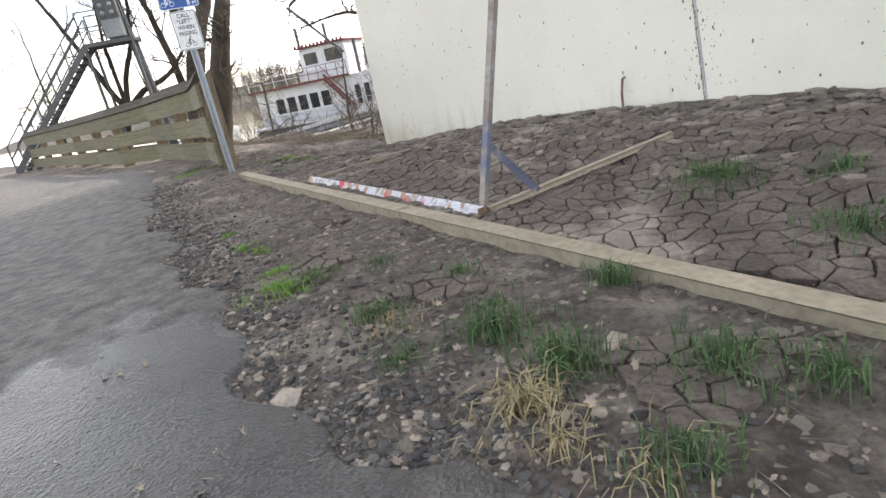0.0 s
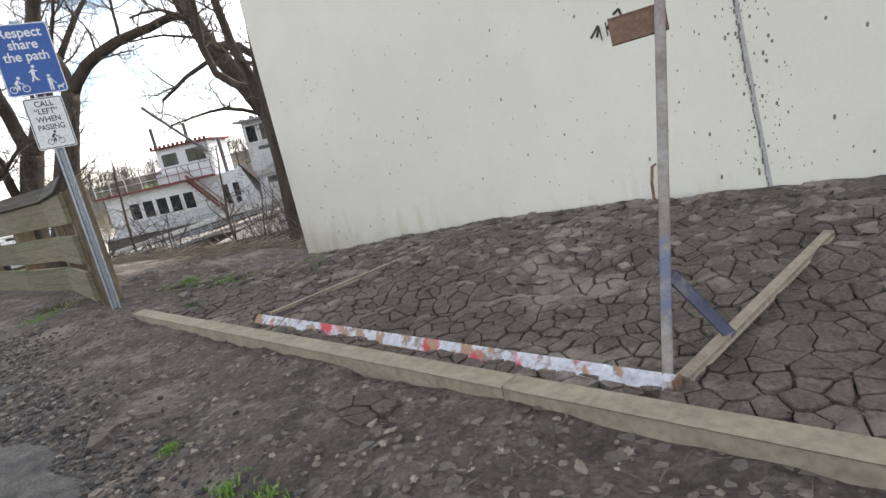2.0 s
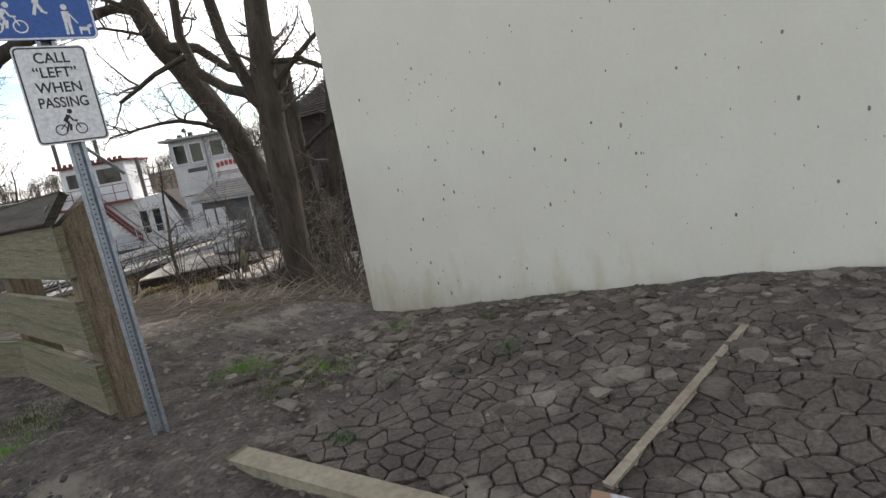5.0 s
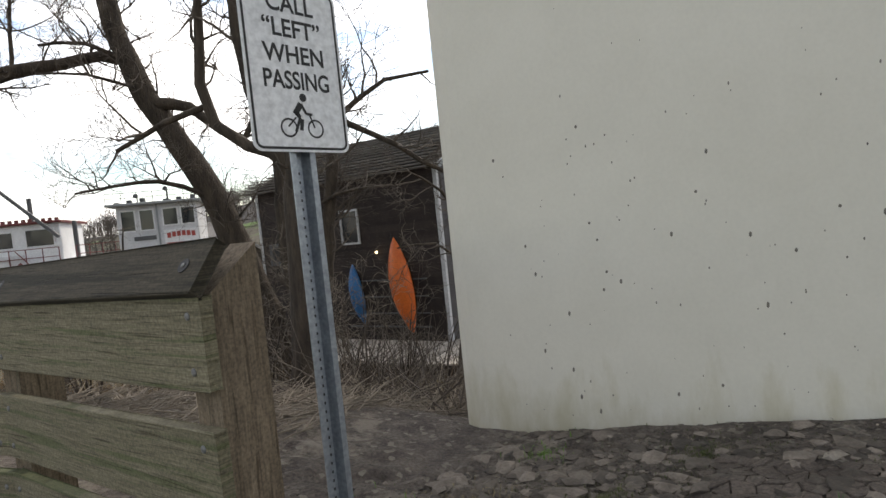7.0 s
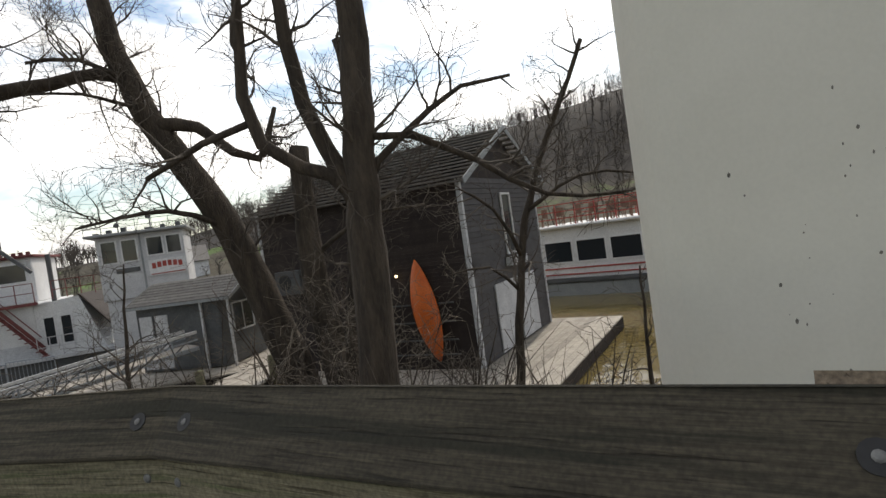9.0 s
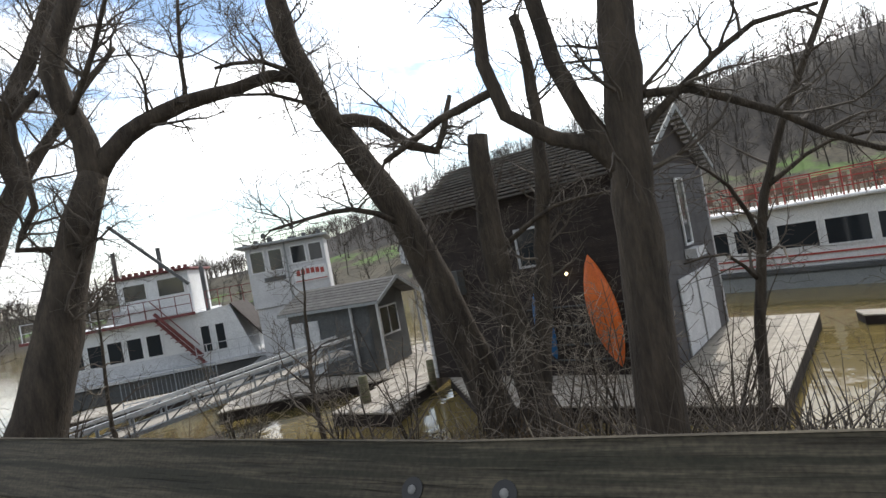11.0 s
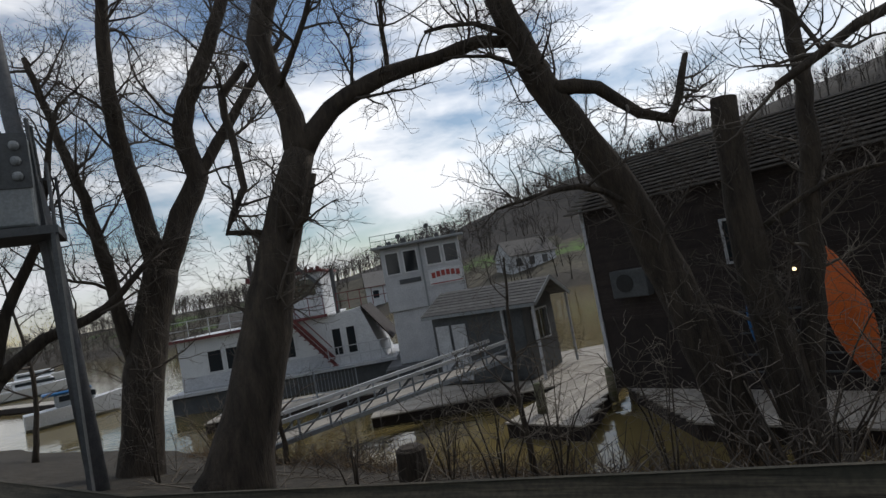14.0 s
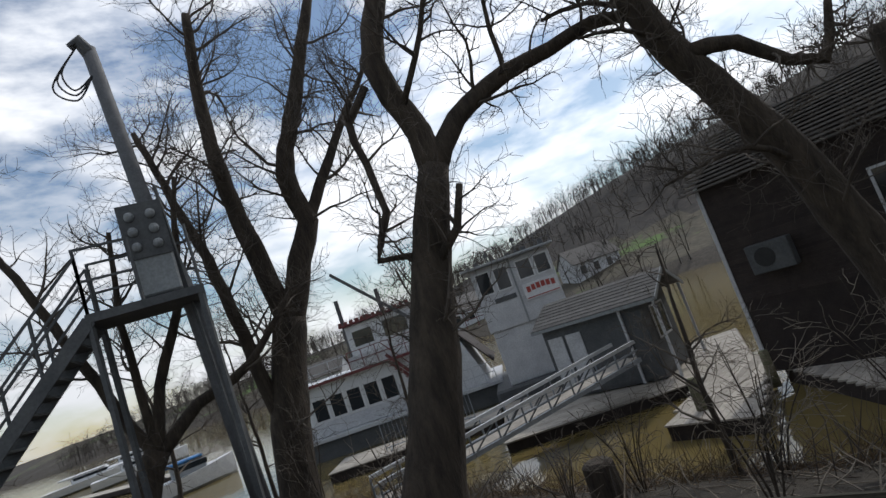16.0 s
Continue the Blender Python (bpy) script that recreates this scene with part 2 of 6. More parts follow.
# gangway handrail only: aluminium made pale to carry its sunlit look
M_alu_sunlit = mat("aluminium", (0.58, 0.59, 0.60), (0.74, 0.75, 0.76), 8, 0.4, 0.1, metal=0.35, fine=60)
M_black = mat("black_paint", (0.012, 0.012, 0.013), (0.025, 0.025, 0.026), 6, 0.6, 0.1)
M_signblue = mat("sign_blue", (0.012, 0.085, 0.34), (0.016, 0.10, 0.38), 4, 0.4, 0.0)
M_signwhite = mat("sign_white", (0.74, 0.76, 0.78), (0.80, 0.81, 0.82), 4, 0.4, 0.0)
M_glass = glass_mat("window_glass")
M_grassb = mat("grass_blade", (0.035, 0.08, 0.03), (0.09, 0.15, 0.05), 9, 0.8, 0)
M_grassy = mat("fresh_grass", (0.10, 0.22, 0.025), (0.17, 0.32, 0.05), 9, 0.8, 0)
M_straw = mat("straw", (0.20, 0.165, 0.085), (0.36, 0.30, 0.17), 9, 0.9, 0)
M_reed = mat("reed", (0.10, 0.065, 0.035), (0.22, 0.15, 0.08), 5, 0.9, 0)
M_leaf = mat("dead_leaf", (0.12, 0.095, 0.075), (0.28, 0.24, 0.19), 12, 0.9, 0.2, island=0.45)
M_clod = mat("mud_clod", (0.088, 0.074, 0.060), (0.19, 0.163, 0.136), 7, 0.95, 0.6, fine=50, island=0.6, bump_dist=0.01)
M_plate = mat("mud_plate", (0.068, 0.054, 0.045), (0.155, 0.128, 0.107), 2.6, 0.93, 0.9, fine=55, c3=(0.205, 0.18, 0.15), spots=0.56, spot_scale=0.9, bump_dist=0.016, grain=1.0, island=0.16)
M_stone = mat("pale_stone", (0.20, 0.175, 0.14), (0.34, 0.30, 0.25), 10, 0.9, 0.3)
M_field = mat("field_grass", (0.045, 0.040, 0.026), (0.11, 0.092, 0.058), 0.25, 0.95, 0, fine=1.2, grain=1.0, c3=(0.085, 0.15, 0.03), spots=0.57, spot_scale=0.05)
M_moss = mat("moss", (0.055, 0.07, 0.022), (0.12, 0.14, 0.045), 9, 0.9, 0)
M_ivory = mat("joint_filler", (0.36, 0.36, 0.36), (0.48, 0.48, 0.46), 14, 0.9, 0.3, fine=60)


def rail_paint():
    m = mat("flaking_paint", (0.40, 0.42, 0.47), (0.62, 0.63, 0.66), 9, 0.6, 0.4, fine=40, c3=(0.20, 0.15, 0.12), spots=0.53, spot_scale=11)
    n, l = m.node_tree.nodes, m.node_tree.links
    b = n["Principled BSDF"]
    src = b.inputs["Base Color"].links[0].from_socket
    tc = n.new("ShaderNodeTexCoord")
    for sc, lo, colr in ((5.0, 0.595, (0.46, 0.03, 0.045)), (11.0, 0.585, (0.28, 0.17, 0.10))):
        mp = n.new("ShaderNodeMapping")
        mp.inputs["Scale"].default_value = (1.0, 0.6, 0.6)
        q = n.new("ShaderNodeTexNoise")
        q.inputs["Scale"].default_value = sc
        q.inputs["Detail"].default_value = 4
        l.new(tc.outputs["Object"], mp.inputs["Vector"])
        l.new(mp.outputs["Vector"], q.inputs["Vector"])
        r = n.new("ShaderNodeValToRGB")
        r.color_ramp.elements[0].position, r.color_ramp.elements[1].position = lo - 0.03, lo + 0.02
        l.new(q.outputs["Fac"], r.inputs["Fac"])
        mx = n.new("ShaderNodeMixRGB")
        mx.inputs[2].default_value = (*colr, 1)
        l.new(r.outputs["Color"], mx.inputs[0])
        l.new(src, mx.inputs[1])
        src = mx.outputs["Color"]
    l.new(src, b.inputs["Base Color"])
    return m


M_railpaint = rail_paint()


def soil_mat():
    m = mat("soil", (0.075, 0.060, 0.050), (0.255, 0.216, 0.183), 5.5, 0.95, 0.0, fine=42, c3=(0.29, 0.256, 0.21), spots=0.57, spot_scale=1.6, grain=1.0)
    n, l = m.node_tree.nodes, m.node_tree.links
    b = n["Principled BSDF"]
    src = b.inputs["Base Color"].links[0].from_socket
    tc = n.new("ShaderNodeTexCoord")
    # leaf litter and straw flecks
    v = n.new("ShaderNodeTexVoronoi")
    v.inputs["Scale"].default_value = 26
    l.new(tc.outputs["Object"], v.inputs["Vector"])
    r = n.new("ShaderNodeValToRGB")
    r.color_ramp.elements[0].position, r.color_ramp.elements[1].position = 0.80, 0.86
    l.new(v.outputs["Color"], r.inputs["Fac"])
    mx = n.new("ShaderNodeMixRGB")
    mx.inputs[2].default_value = (0.27, 0.245, 0.20, 1)
    l.new(r.outputs["Color"], mx.inputs[0])
    l.new(src, mx.inputs[1])
    l.new(mx.outputs["Color"], b.inputs["Base Color"])
    q1 = n.new("ShaderNodeTexNoise")
    q1.inputs["Scale"].default_value = 9
    q1.inputs["Detail"].default_value = 9
    q1.inputs["Roughness"].default_value = 0.72
    l.new(tc.outputs["Object"], q1.inputs["Vector"])
    ad = n.new("ShaderNodeMath")
    ad.operation = "MULTIPLY_ADD"
    ad.inputs[1].default_value = 0.35
    l.new(v.outputs["Distance"], ad.inputs[0])
    l.new(q1.outputs["Fac"], ad.inputs[2])
    bp = n.new("ShaderNodeBump")
    bp.inputs["Strength"].default_value = 1.0
    bp.inputs["Distance"].default_value = 0.11
    l.new(ad.outputs[0], bp.inputs["Height"])
    l.new(bp.outputs["Normal"], b.inputs["Normal"])
    return m


def asphalt_mat():
    m = mat("asphalt", (0.055, 0.053, 0.051), (0.20, 0.19, 0.175), 9.0, 0.9, 1.0, fine=70, bump_dist=0.012, grain=1.0)
    n, l = m.node_tree.nodes, m.node_tree.links
    b = n["Principled BSDF"]
    src = b.inputs["Base Color"].links[0].from_socket
    tc = n.new("ShaderNodeTexCoord")
    q = n.new("ShaderNodeTexNoise")
    q.inputs["Scale"].default_value = 1.1
    q.inputs["Detail"].default_value = 7
    q.inputs["Roughness"].default_value = 0.62
    l.new(tc.outputs["Object"], q.inputs["Vector"])
    # wet only round the start of the walk, where water stands
    d = n.new("ShaderNodeVectorMath")
    d.operation = "DISTANCE"
    d.inputs[1].default_value = (1.1, 0.1, -0.1)
    l.new(tc.outputs["Object"], d.inputs[0])
    mr = n.new("ShaderNodeMapRange")
    mr.inputs["From Min"].default_value, mr.inputs["From Max"].default_value = 0.5, 2.3
    mr.inputs["To Min"].default_value, mr.inputs["To Max"].default_value = 0.22, -0.2
    l.new(d.outputs["Value"], mr.inputs["Value"])
    s = n.new("ShaderNodeMath")
    l.new(q.outputs["Fac"], s.inputs[0])
    l.new(mr.outputs["Result"], s.inputs[1])
    r = n.new("ShaderNodeValToRGB")
    r.color_ramp.elements[0].position, r.color_ramp.elements[1].position = 0.50, 0.58
    l.new(s.outputs[0], r.inputs["Fac"])
    mx = n.new("ShaderNodeMixRGB")
    mx.inputs[2].default_value = (0.035, 0.034, 0.034, 1)
    l.new(r.outputs["Color"], mx.inputs[0])
    l.new(src, mx.inputs[1])
    l.new(mx.outputs["Color"], b.inputs["Base Color"])
    ro = n.new("ShaderNodeMapRange")
    ro.inputs["To Min"].default_value, ro.inputs["To Max"].default_value = 0.9, 0.22
    l.new(r.outputs["Color"], ro.inputs["Value"])
    l.new(ro.outputs["Result"], b.inputs["Roughness"])
    return m


def water_mat():
    m = bpy.data.materials.new("river_water")
    m.use_nodes = True
    n, l = m.node_tree.nodes, m.node_tree.links
    b = n["Principled BSDF"]
    b.inputs["Base Color"].default_value = (0.155, 0.12, 0.048, 1)
    b.inputs["Roughness"].default_value = 0.05
    b.inputs["IOR"].default_value = 1.33
    tc = n.new("ShaderNodeTexCoord")
    q = n.new("ShaderNodeTexNoise")
    q.inputs["Scale"].default_value = 1.6
    q.inputs["Detail"].default_value = 4
    l.new(tc.outputs["Object"], q.inputs["Vector"])
    bp = n.new("ShaderNodeBump")
    bp.inputs["Strength"].default_value = 0.12
    bp.inputs["Distance"].default_value = 0.15
    l.new(q.outputs["Fac"], bp.inputs["Height"])
    l.new(bp.outputs["Normal"], b.inputs["Normal"])
    return m


M_soil, M_asphalt, M_water = soil_mat(), asphalt_mat(), water_mat()
# wet soil, with the bank's shade put into its dark tone
M_bank = mat("wet_shaded_bank_soil", (0.028, 0.023, 0.017), (0.075, 0.062, 0.046), 2.5, 0.95, 0.9, fine=30, c3=(0.12, 0.10, 0.07), spots=0.62, spot_scale=5, bump_dist=0.05)
M_polepaint = mat("pole_paint", (0.10, 0.105, 0.115), (0.16, 0.165, 0.175), 6, 0.7, 0.2, fine=40)
M_hill = mat("wooded_hill", (0.012, 0.010, 0.009), (0.058, 0.047, 0.038), 0.3, 0.95, 0.0, stretch=(1, 1, 0.5), fine=2.0, grain=1.0, c3=(0.012, 0.010, 0.009), spots=0.56, spot_scale=0.9)


# ---- mesh helpers ----
def link_mesh(name, bm, material, parent=None, label="", smooth=False):
    me = bpy.data.meshes.new(name)
    bm.to_mesh(me)
    bm.free()
    if smooth:
        for p in me.polygons:
            p.use_smooth = True
    me.materials.append(material)
    ob = new(name, me)
    if parent:
        ob.parent = parent
    if label:
        ob["label"] = label
    return ob


def part(name, bm, material, parent, label="", smooth=False):
    return link_mesh(name, bm, material, parent, label, smooth)


def thing(name, label, category, at=(0, 0, 0), rz=0.0, group="", kind=""):
    ob = new(name)
    ob.empty_display_size = 0.2
    ob.matrix_world = pose(at[0], at[1], at[2], 0, 0, rz)
    return tagged(ob, label, category, group, kind)


def box(x0, x1, y0, y1, z0, z1, bev=0.0, bm=None):
    bm = bm or bmesh.new()
    g = bmesh.ops.create_cube(bm, size=1)
    vs = g["verts"]
    for v in vs:
        v.co = Vector(((x0 + x1) / 2 + v.co.x * (x1 - x0), (y0 + y1) / 2 + v.co.y * (y1 - y0), (z0 + z1) / 2 + v.co.z * (z1 - z0)))
    if bev:
        es = list({e for v in vs for e in v.link_edges})
        bmesh.ops.bevel(bm, geom=es, offset=bev, segments=1, affect="EDGES")
    return bm


def beam(p, q, w, h, bm=None, bev=0.0, up=(0, 0, 1)):
    """A bar from p to q, w wide across, h high."""
    bm = bm or bmesh.new()
    p, q = Vector(p), Vector(q)
    ax = (q - p).normalized()
    u = Vector(up)
    if abs(ax.dot(u)) > 0.97:
        u = Vector((0, 1, 0))
    s = ax.cross(u).normalized()
    u = s.cross(ax).normalized()
    g = bmesh.ops.create_cube(bm, size=1)
    vs = g["verts"]
    ln = (q - p).length
    mid = (p + q) / 2
    for v in vs:
        v.co = mid + ax * (v.co.x * ln) + s * (v.co.y * w) + u * (v.co.z * h)
    if bev:
        es = list({e for v in vs for e in v.link_edges})
        bmesh.ops.bevel(bm, geom=es, offset=bev, segments=1, affect="EDGES")
    return bm


def tube_raw(verts, faces, pts, radii, sides):
    """Append a tapering tube to plain vertex and face lists."""
    base = len(verts)
    n = len(pts)
    a = None
    for i, p in enumerate(pts):
        t = (pts[min(i + 1, n - 1)] - pts[max(i - 1, 0)])
        t = t.normalized() if t.length > 1e-6 else Vector((0, 0, 1))
        a = t.orthogonal() if a is None else a - t * a.dot(t)
        a = a.normalized() if a.length > 1e-5 else t.orthogonal().normalized()
        b = t.cross(a)
        for k in range(sides):
            c = 2 * math.pi * k / sides
            verts.append(p + (a * math.cos(c) + b * math.sin(c)) * radii[i])
    for i in range(n - 1):
        for k in range(sides):
            k2 = (k + 1) % sides
            faces.append((base + i * sides + k, base + i * sides + k2, base + (i + 1) * sides + k2, base + (i + 1) * sides + k))
    faces.append(tuple(base + (n - 1) * sides + k for k in range(sides)))
    faces.append(tuple(base + k for k in reversed(range(sides))))


def raw_mesh(name, verts, faces, material, parent=None, label="", smooth=False):
    me = bpy.data.meshes.new(name)
    me.from_pydata([tuple(v) for v in verts], [], faces)
    if smooth:
        me.polygons.foreach_set("use_smooth", [True] * len(me.polygons))
    me.materials.append(material)
    ob = new(name, me)
    if parent:
        ob.parent = parent
    if label:
        ob["label"] = label
    return ob


def tube(pts, r, sides=8):
    vs, fs = [], []
    pts = [Vector(p) for p in pts]
    rr = r if isinstance(r, (list, tuple)) else [r] * len(pts)
    tube_raw(vs, fs, pts, rr, sides)
    bm = bmesh.new()
    bv = [bm.verts.new(v) for v in vs]
    for f in fs:
        bm.faces.new([bv[i] for i in f])
    return bm


def spline(pts, step):
    """A smooth run of points through pts."""
    pts = [Vector(p) for p in pts]
    out = []
    n = len(pts)
    for i in range(n - 1):
        p0, p1, p2, p3 = pts[max(i - 1, 0)], pts[i], pts[i + 1], pts[min(i + 2, n - 1)]
        k = max(1, int((p2 - p1).length / step))
        for j in range(k):
            t = j / k
            out.append(0.5 * ((2 * p1) + (p2 - p0) * t + (2 * p0 - 5 * p1 + 4 * p2 - p3) * t * t + (3 * p1 - p0 - 3 * p2 + p3) * t ** 3))
    out.append(pts[-1])
    return out


# ---- the lie of the land ----
FENCE = [(-2.62, 6.08), (-3.57, 7.2), (-4.1, 7.72), (-4.87, 8.2), (-5.33, 8.53), (-5.98, 9.03), (-6.5, 9.37), (-7.3, 9.8), (-8.1, 10.12), (-8.9, 10.52), (-9.8, 11.1), (-12, 12.6), (-18, 16.0)]
BANK = [(-2.62, 6.08), (-3.57, 7.24), (-4.4, 8.03), (-5.3, 8.64), (-6.25, 9.22), (-7.4, 10.05), (-8.7, 11.0), (-10.1, 12.0), (-13, 13.6), (-18, 16.0)]
WALL0, WD, WN = Vector((-1.11, 8.36)), Vector((0.753, -0.658)), Vector((-0.658, -0.753))
WATER_Z, DOCK_Z = -2.45, -2.07
PATH_EDGE = [(4.6, -1.9), (3.2, -0.6), (2.15, 0.15), (1.56, 0.47), (0.69, 1.25), (-0.2, 2.09), (-1.0, 2.89), (-2.1, 3.95), (-3.2, 5.3), (-4.3, 6.6),
             (-5.8, 7.8), (-7.9, 9.2), (-12, 11.6), (-20, 15.4)]


def seg_dist(px, py, line):
    """Signed distance to a polyline, positive on the river side, for numpy arrays."""
    best = np.full(px.shape, 1e9)
    sign = np.ones(px.shape)
    for (ax, ay), (bx, by) in zip(line[:-1], line[1:]):
        dx, dy = bx - ax, by - ay
        t = np.clip(((px - ax) * dx + (py - ay) * dy) / (dx * dx + dy * dy), 0, 1)
        ex, ey = px - ax - t * dx, py - ay - t * dy
        d = np.hypot(ex, ey)
        s = np.where(dx * ey - dy * ex < 0, 1.0, -1.0)
        m = d < best
        best = np.where(m, d, best)
        sign = np.where(m, s, sign)
    return best * sign


FENCE_EXT = [(6.0, -3.0), (2.0, 1.6)] + FENCE + [(-60, 26), (-400, 120)]


def smooth01(t):
    t = np.clip(t, 0, 1)
    return t * t * (3 - 2 * t)


LAT = np.random.RandomState(4).rand(128, 128)


def lattice(px, py, wave):
    """Smooth value noise, -0.5 to 0.5, of that wavelength."""
    u, v = px / wave, py / wave
    i, j = np.floor(u).astype(int), np.floor(v).astype(int)
    fu, fv = smooth01(u - i), smooth01(v - j)
    g = lambda a, b: LAT[b % 128, a % 128]
    return (g(i, j) * (1 - fu) + g(i + 1, j) * fu) * (1 - fv) + (g(i, j + 1) * (1 - fu) + g(i + 1, j + 1) * fu) * fv - 0.5


def lumps(px, py):
    on_path = smooth01((seg_dist(px, py, PATH_EDGE) + 0.1) / 0.5)
    return (0.030 * lattice(px, py, 0.37) + 0.028 * lattice(px + 7, py, 0.17) + 0.022 * lattice(px, py + 9, 0.10)) * on_path


def water_edge(px):
    """Where the water begins, along the bank's slope, for a given x."""
    return np.interp(px, [-20, -8, -1.5, 1.5], [15.8, 14.2, 14.0, 12.2])


def ground_z(px, py):
    px, py = np.asarray(px, float), np.asarray(py, float)
    z = np.full(px.shape, -0.09)
    z = z + 0.09 * smooth01((py - 3.5) / 3.5) - 0.14 * smooth01((-5.0 - px) / 4)
    # the mud slope at the foot of the wall
    a = (px - WALL0.x) * WD.x + (py - WALL0.y) * WD.y
    w = (px - WALL0.x) * WN.x + (py - WALL0.y) * WN.y
    foot = np.interp(a, [-0.3, 0, 1.25, 2.3, 3, 4.2, 5, 6, 12], [-0.44, -0.40, -0.26, -0.12, -0.05, 0.03, 0.07, 0.09, 0.12])
    k = smooth01(1.08 - w / 2.8)
    z_wall = z * (1 - k) + foot * k
    inside = smooth01((a + 1.5) / 2.5)
    z = z * (1 - inside) + z_wall * inside
    # down to the river
    q = px * 0.5 + py * 0.866
    s = seg_dist(px, py, FENCE_EXT)
    fall = smooth01((s - 0.4) / 4) * 0.45 * (1 - inside * smooth01((w + 1.4) / 1.4))
    z = z - fall
    edge = water_edge(px)
    t = np.clip((q - edge + 7.2) / 7.2, 0, 1) * smooth01((s - 1.0) / 3) * (1 - inside * smooth01((w + 2.2) / 1.4))
    z = np.where(t > 0, z - (z + 2.40) * (0.75 * t + 0.25 * t * t), z)
    z = z - 1.6 * smooth01((q - edge) / 4) * (q < 60)
    z = np.where(q > 60, -3.8, z)
    # the far bank, its fields and the hill
    z = z + smooth01((q - 78) / 8) * 3.2 + smooth01((q - 84) / 40) * 7.0
    rise = np.interp(px + (py - 160) * 0.15, [-70, -35, 0, 8, 36, 51, 83, 105, 120, 170, 300, 500], [0, 2, 9, 12, 18, 19.5, 25, 30, 29, 34, 45, 40])
    z = z + rise * smooth01((q - 108) / 60)
    rough = lumps(px, py) + 0.012 * np.sin(px * 5.1 + 1.3 * np.sin(py * 3.3)) * np.cos(py * 4.7 + np.sin(px * 2.1))
    near = np.exp(-((px - 0) ** 2 + (py - 4) ** 2) / 60)
    # rougher clods along the wall's foot
    cl = 0.035 * np.sin(px * 9.3 + 2 * np.sin(py * 7.1)) * np.sin(py * 8.7 + 2 * np.cos(px * 6.3)) * smooth01(1.2 - np.abs(w - 1.5) / 1.0) * (a > -1) * (w > 0)
    return z + rough * near + cl


HX0, HY0, HD = -26.0, -3.0, 0.06
HGRID = ground_z(*np.meshgrid(np.arange(HX0, 9.0, HD), np.arange(HY0, 33.0, HD))).tolist()


def gz(x, y):
    """Height of the ground at a place."""
    fx, fy = (x - HX0) / HD, (y - HY0) / HD
    i, j = int(fx), int(fy)
    if fx < 0 or fy < 0 or j + 1 >= len(HGRID) or i + 1 >= len(HGRID[0]):
        return float(ground_z(np.array([x]), np.array([y]))[0])
    fx, fy = fx - i, fy - j
    a, b = HGRID[j], HGRID[j + 1]
    return (a[i] * (1 - fx) + a[i + 1] * fx) * (1 - fy) + (b[i] * (1 - fx) + b[i + 1] * fx) * fy


def steps(*runs):
    out = []
    for a, b, d in runs:
        out += list(np.arange(a, b, d))
    return np.array(out + [runs[-1][1]])


gx = steps((-600, -120, 40), (-120, -40, 8), (-40, -16, 1.5), (-16, -4, 0.4), (-4, 4.6, 0.045), (4.6, 20, 0.8), (20, 60, 4), (60, 640, 20))
gy = steps((-300, -40, 40), (-40, -2, 2), (-2, 9.2, 0.045), (9.2, 30, 0.5), (30, 60, 5), (60, 240, 6), (240, 800, 40))
GX, GY = np.meshgrid(gx, gy)
GZ = ground_z(GX, GY)
nx, ny = len(gx), len(gy)
idx = np.arange(nx * ny).reshape(ny, nx)
quads = np.stack([idx[:-1, :-1], idx[:-1, 1:], idx[1:, 1:], idx[1:, :-1]], -1).reshape(-1, 4)
g_me = bpy.data.meshes.new("ground")
g_me.from_pydata(np.stack([GX, GY, GZ], -1).reshape(-1, 3).tolist(), [], quads.tolist())
g_me.polygons.foreach_set("use_smooth", [True] * len(g_me.polygons))
g_me.materials.append(M_soil)
g_me.materials.append(M_field)
g_me.materials.append(M_hill)
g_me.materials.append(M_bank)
cx, cy = GX[:-1, :-1].reshape(-1), GY[:-1, :-1].reshape(-1)
cq = cx * 0.5 + cy * 0.866
# dark bank tone starts nearer the fence at left, painting the shaded ground
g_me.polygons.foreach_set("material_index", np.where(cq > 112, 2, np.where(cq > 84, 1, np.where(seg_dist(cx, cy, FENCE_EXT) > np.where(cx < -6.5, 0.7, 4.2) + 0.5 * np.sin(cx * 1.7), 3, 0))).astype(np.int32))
tagged(new("ground", g_me), "bare brown mud bank falling to a river with green fields beyond", "ground", kind="structure")

bm = bmesh.new()
wv = [bm.verts.new((x, y, WATER_Z)) for x, y in ((-900, 320), (-60, 20), (30, -30), (400, -250), (700, -100), (700, 50), (-400, 600), (-900, 800))]
bm.faces.new(wv)
tagged(link_mesh("water", bm, M_water), "muddy tan river water with a faint ripple", "water", kind="structure")

# asphalt path, a few centimetres proud of the soil
edge = spline([(x, y, 0) for x, y in PATH_EDGE], 0.09)
bm = bmesh.new()
prev = None
rnd = random.Random(5)
for i, p in enumerate(edge):
    t = (edge[min(i + 1, len(edge) - 1)] - edge[max(i - 1, 0)]).normalized()
    nrm = Vector((-t.y, t.x, 0))
    j = 0.07 * math.sin(i * 0.31) + 0.05 * math.sin(i * 0.83 + 1) + rnd.uniform(-0.03, 0.03)
    ring = []
    for k, d in enumerate((0.0, 0.06, 0.7, 1.6, 2.9, 2.96)):
        c = p + nrm * (d + (j if k < 2 else 0))
        z = gz(c.x, c.y)
        ring.append(bm.verts.new((c.x, c.y, z + (-0.03 if k in (0, 5) else 0.022))))
    if prev:
        for k in range(5):
            bm.faces.new((prev[k], ring[k], ring[k + 1], prev[k + 1]))
    prev = ring
bmesh.ops.recalc_face_normals(bm, faces=bm.faces)
tagged(link_mesh("path", bm, M_asphalt, smooth=True), "worn grey asphalt footpath, wet and dark in one spot", "path", kind="structure")


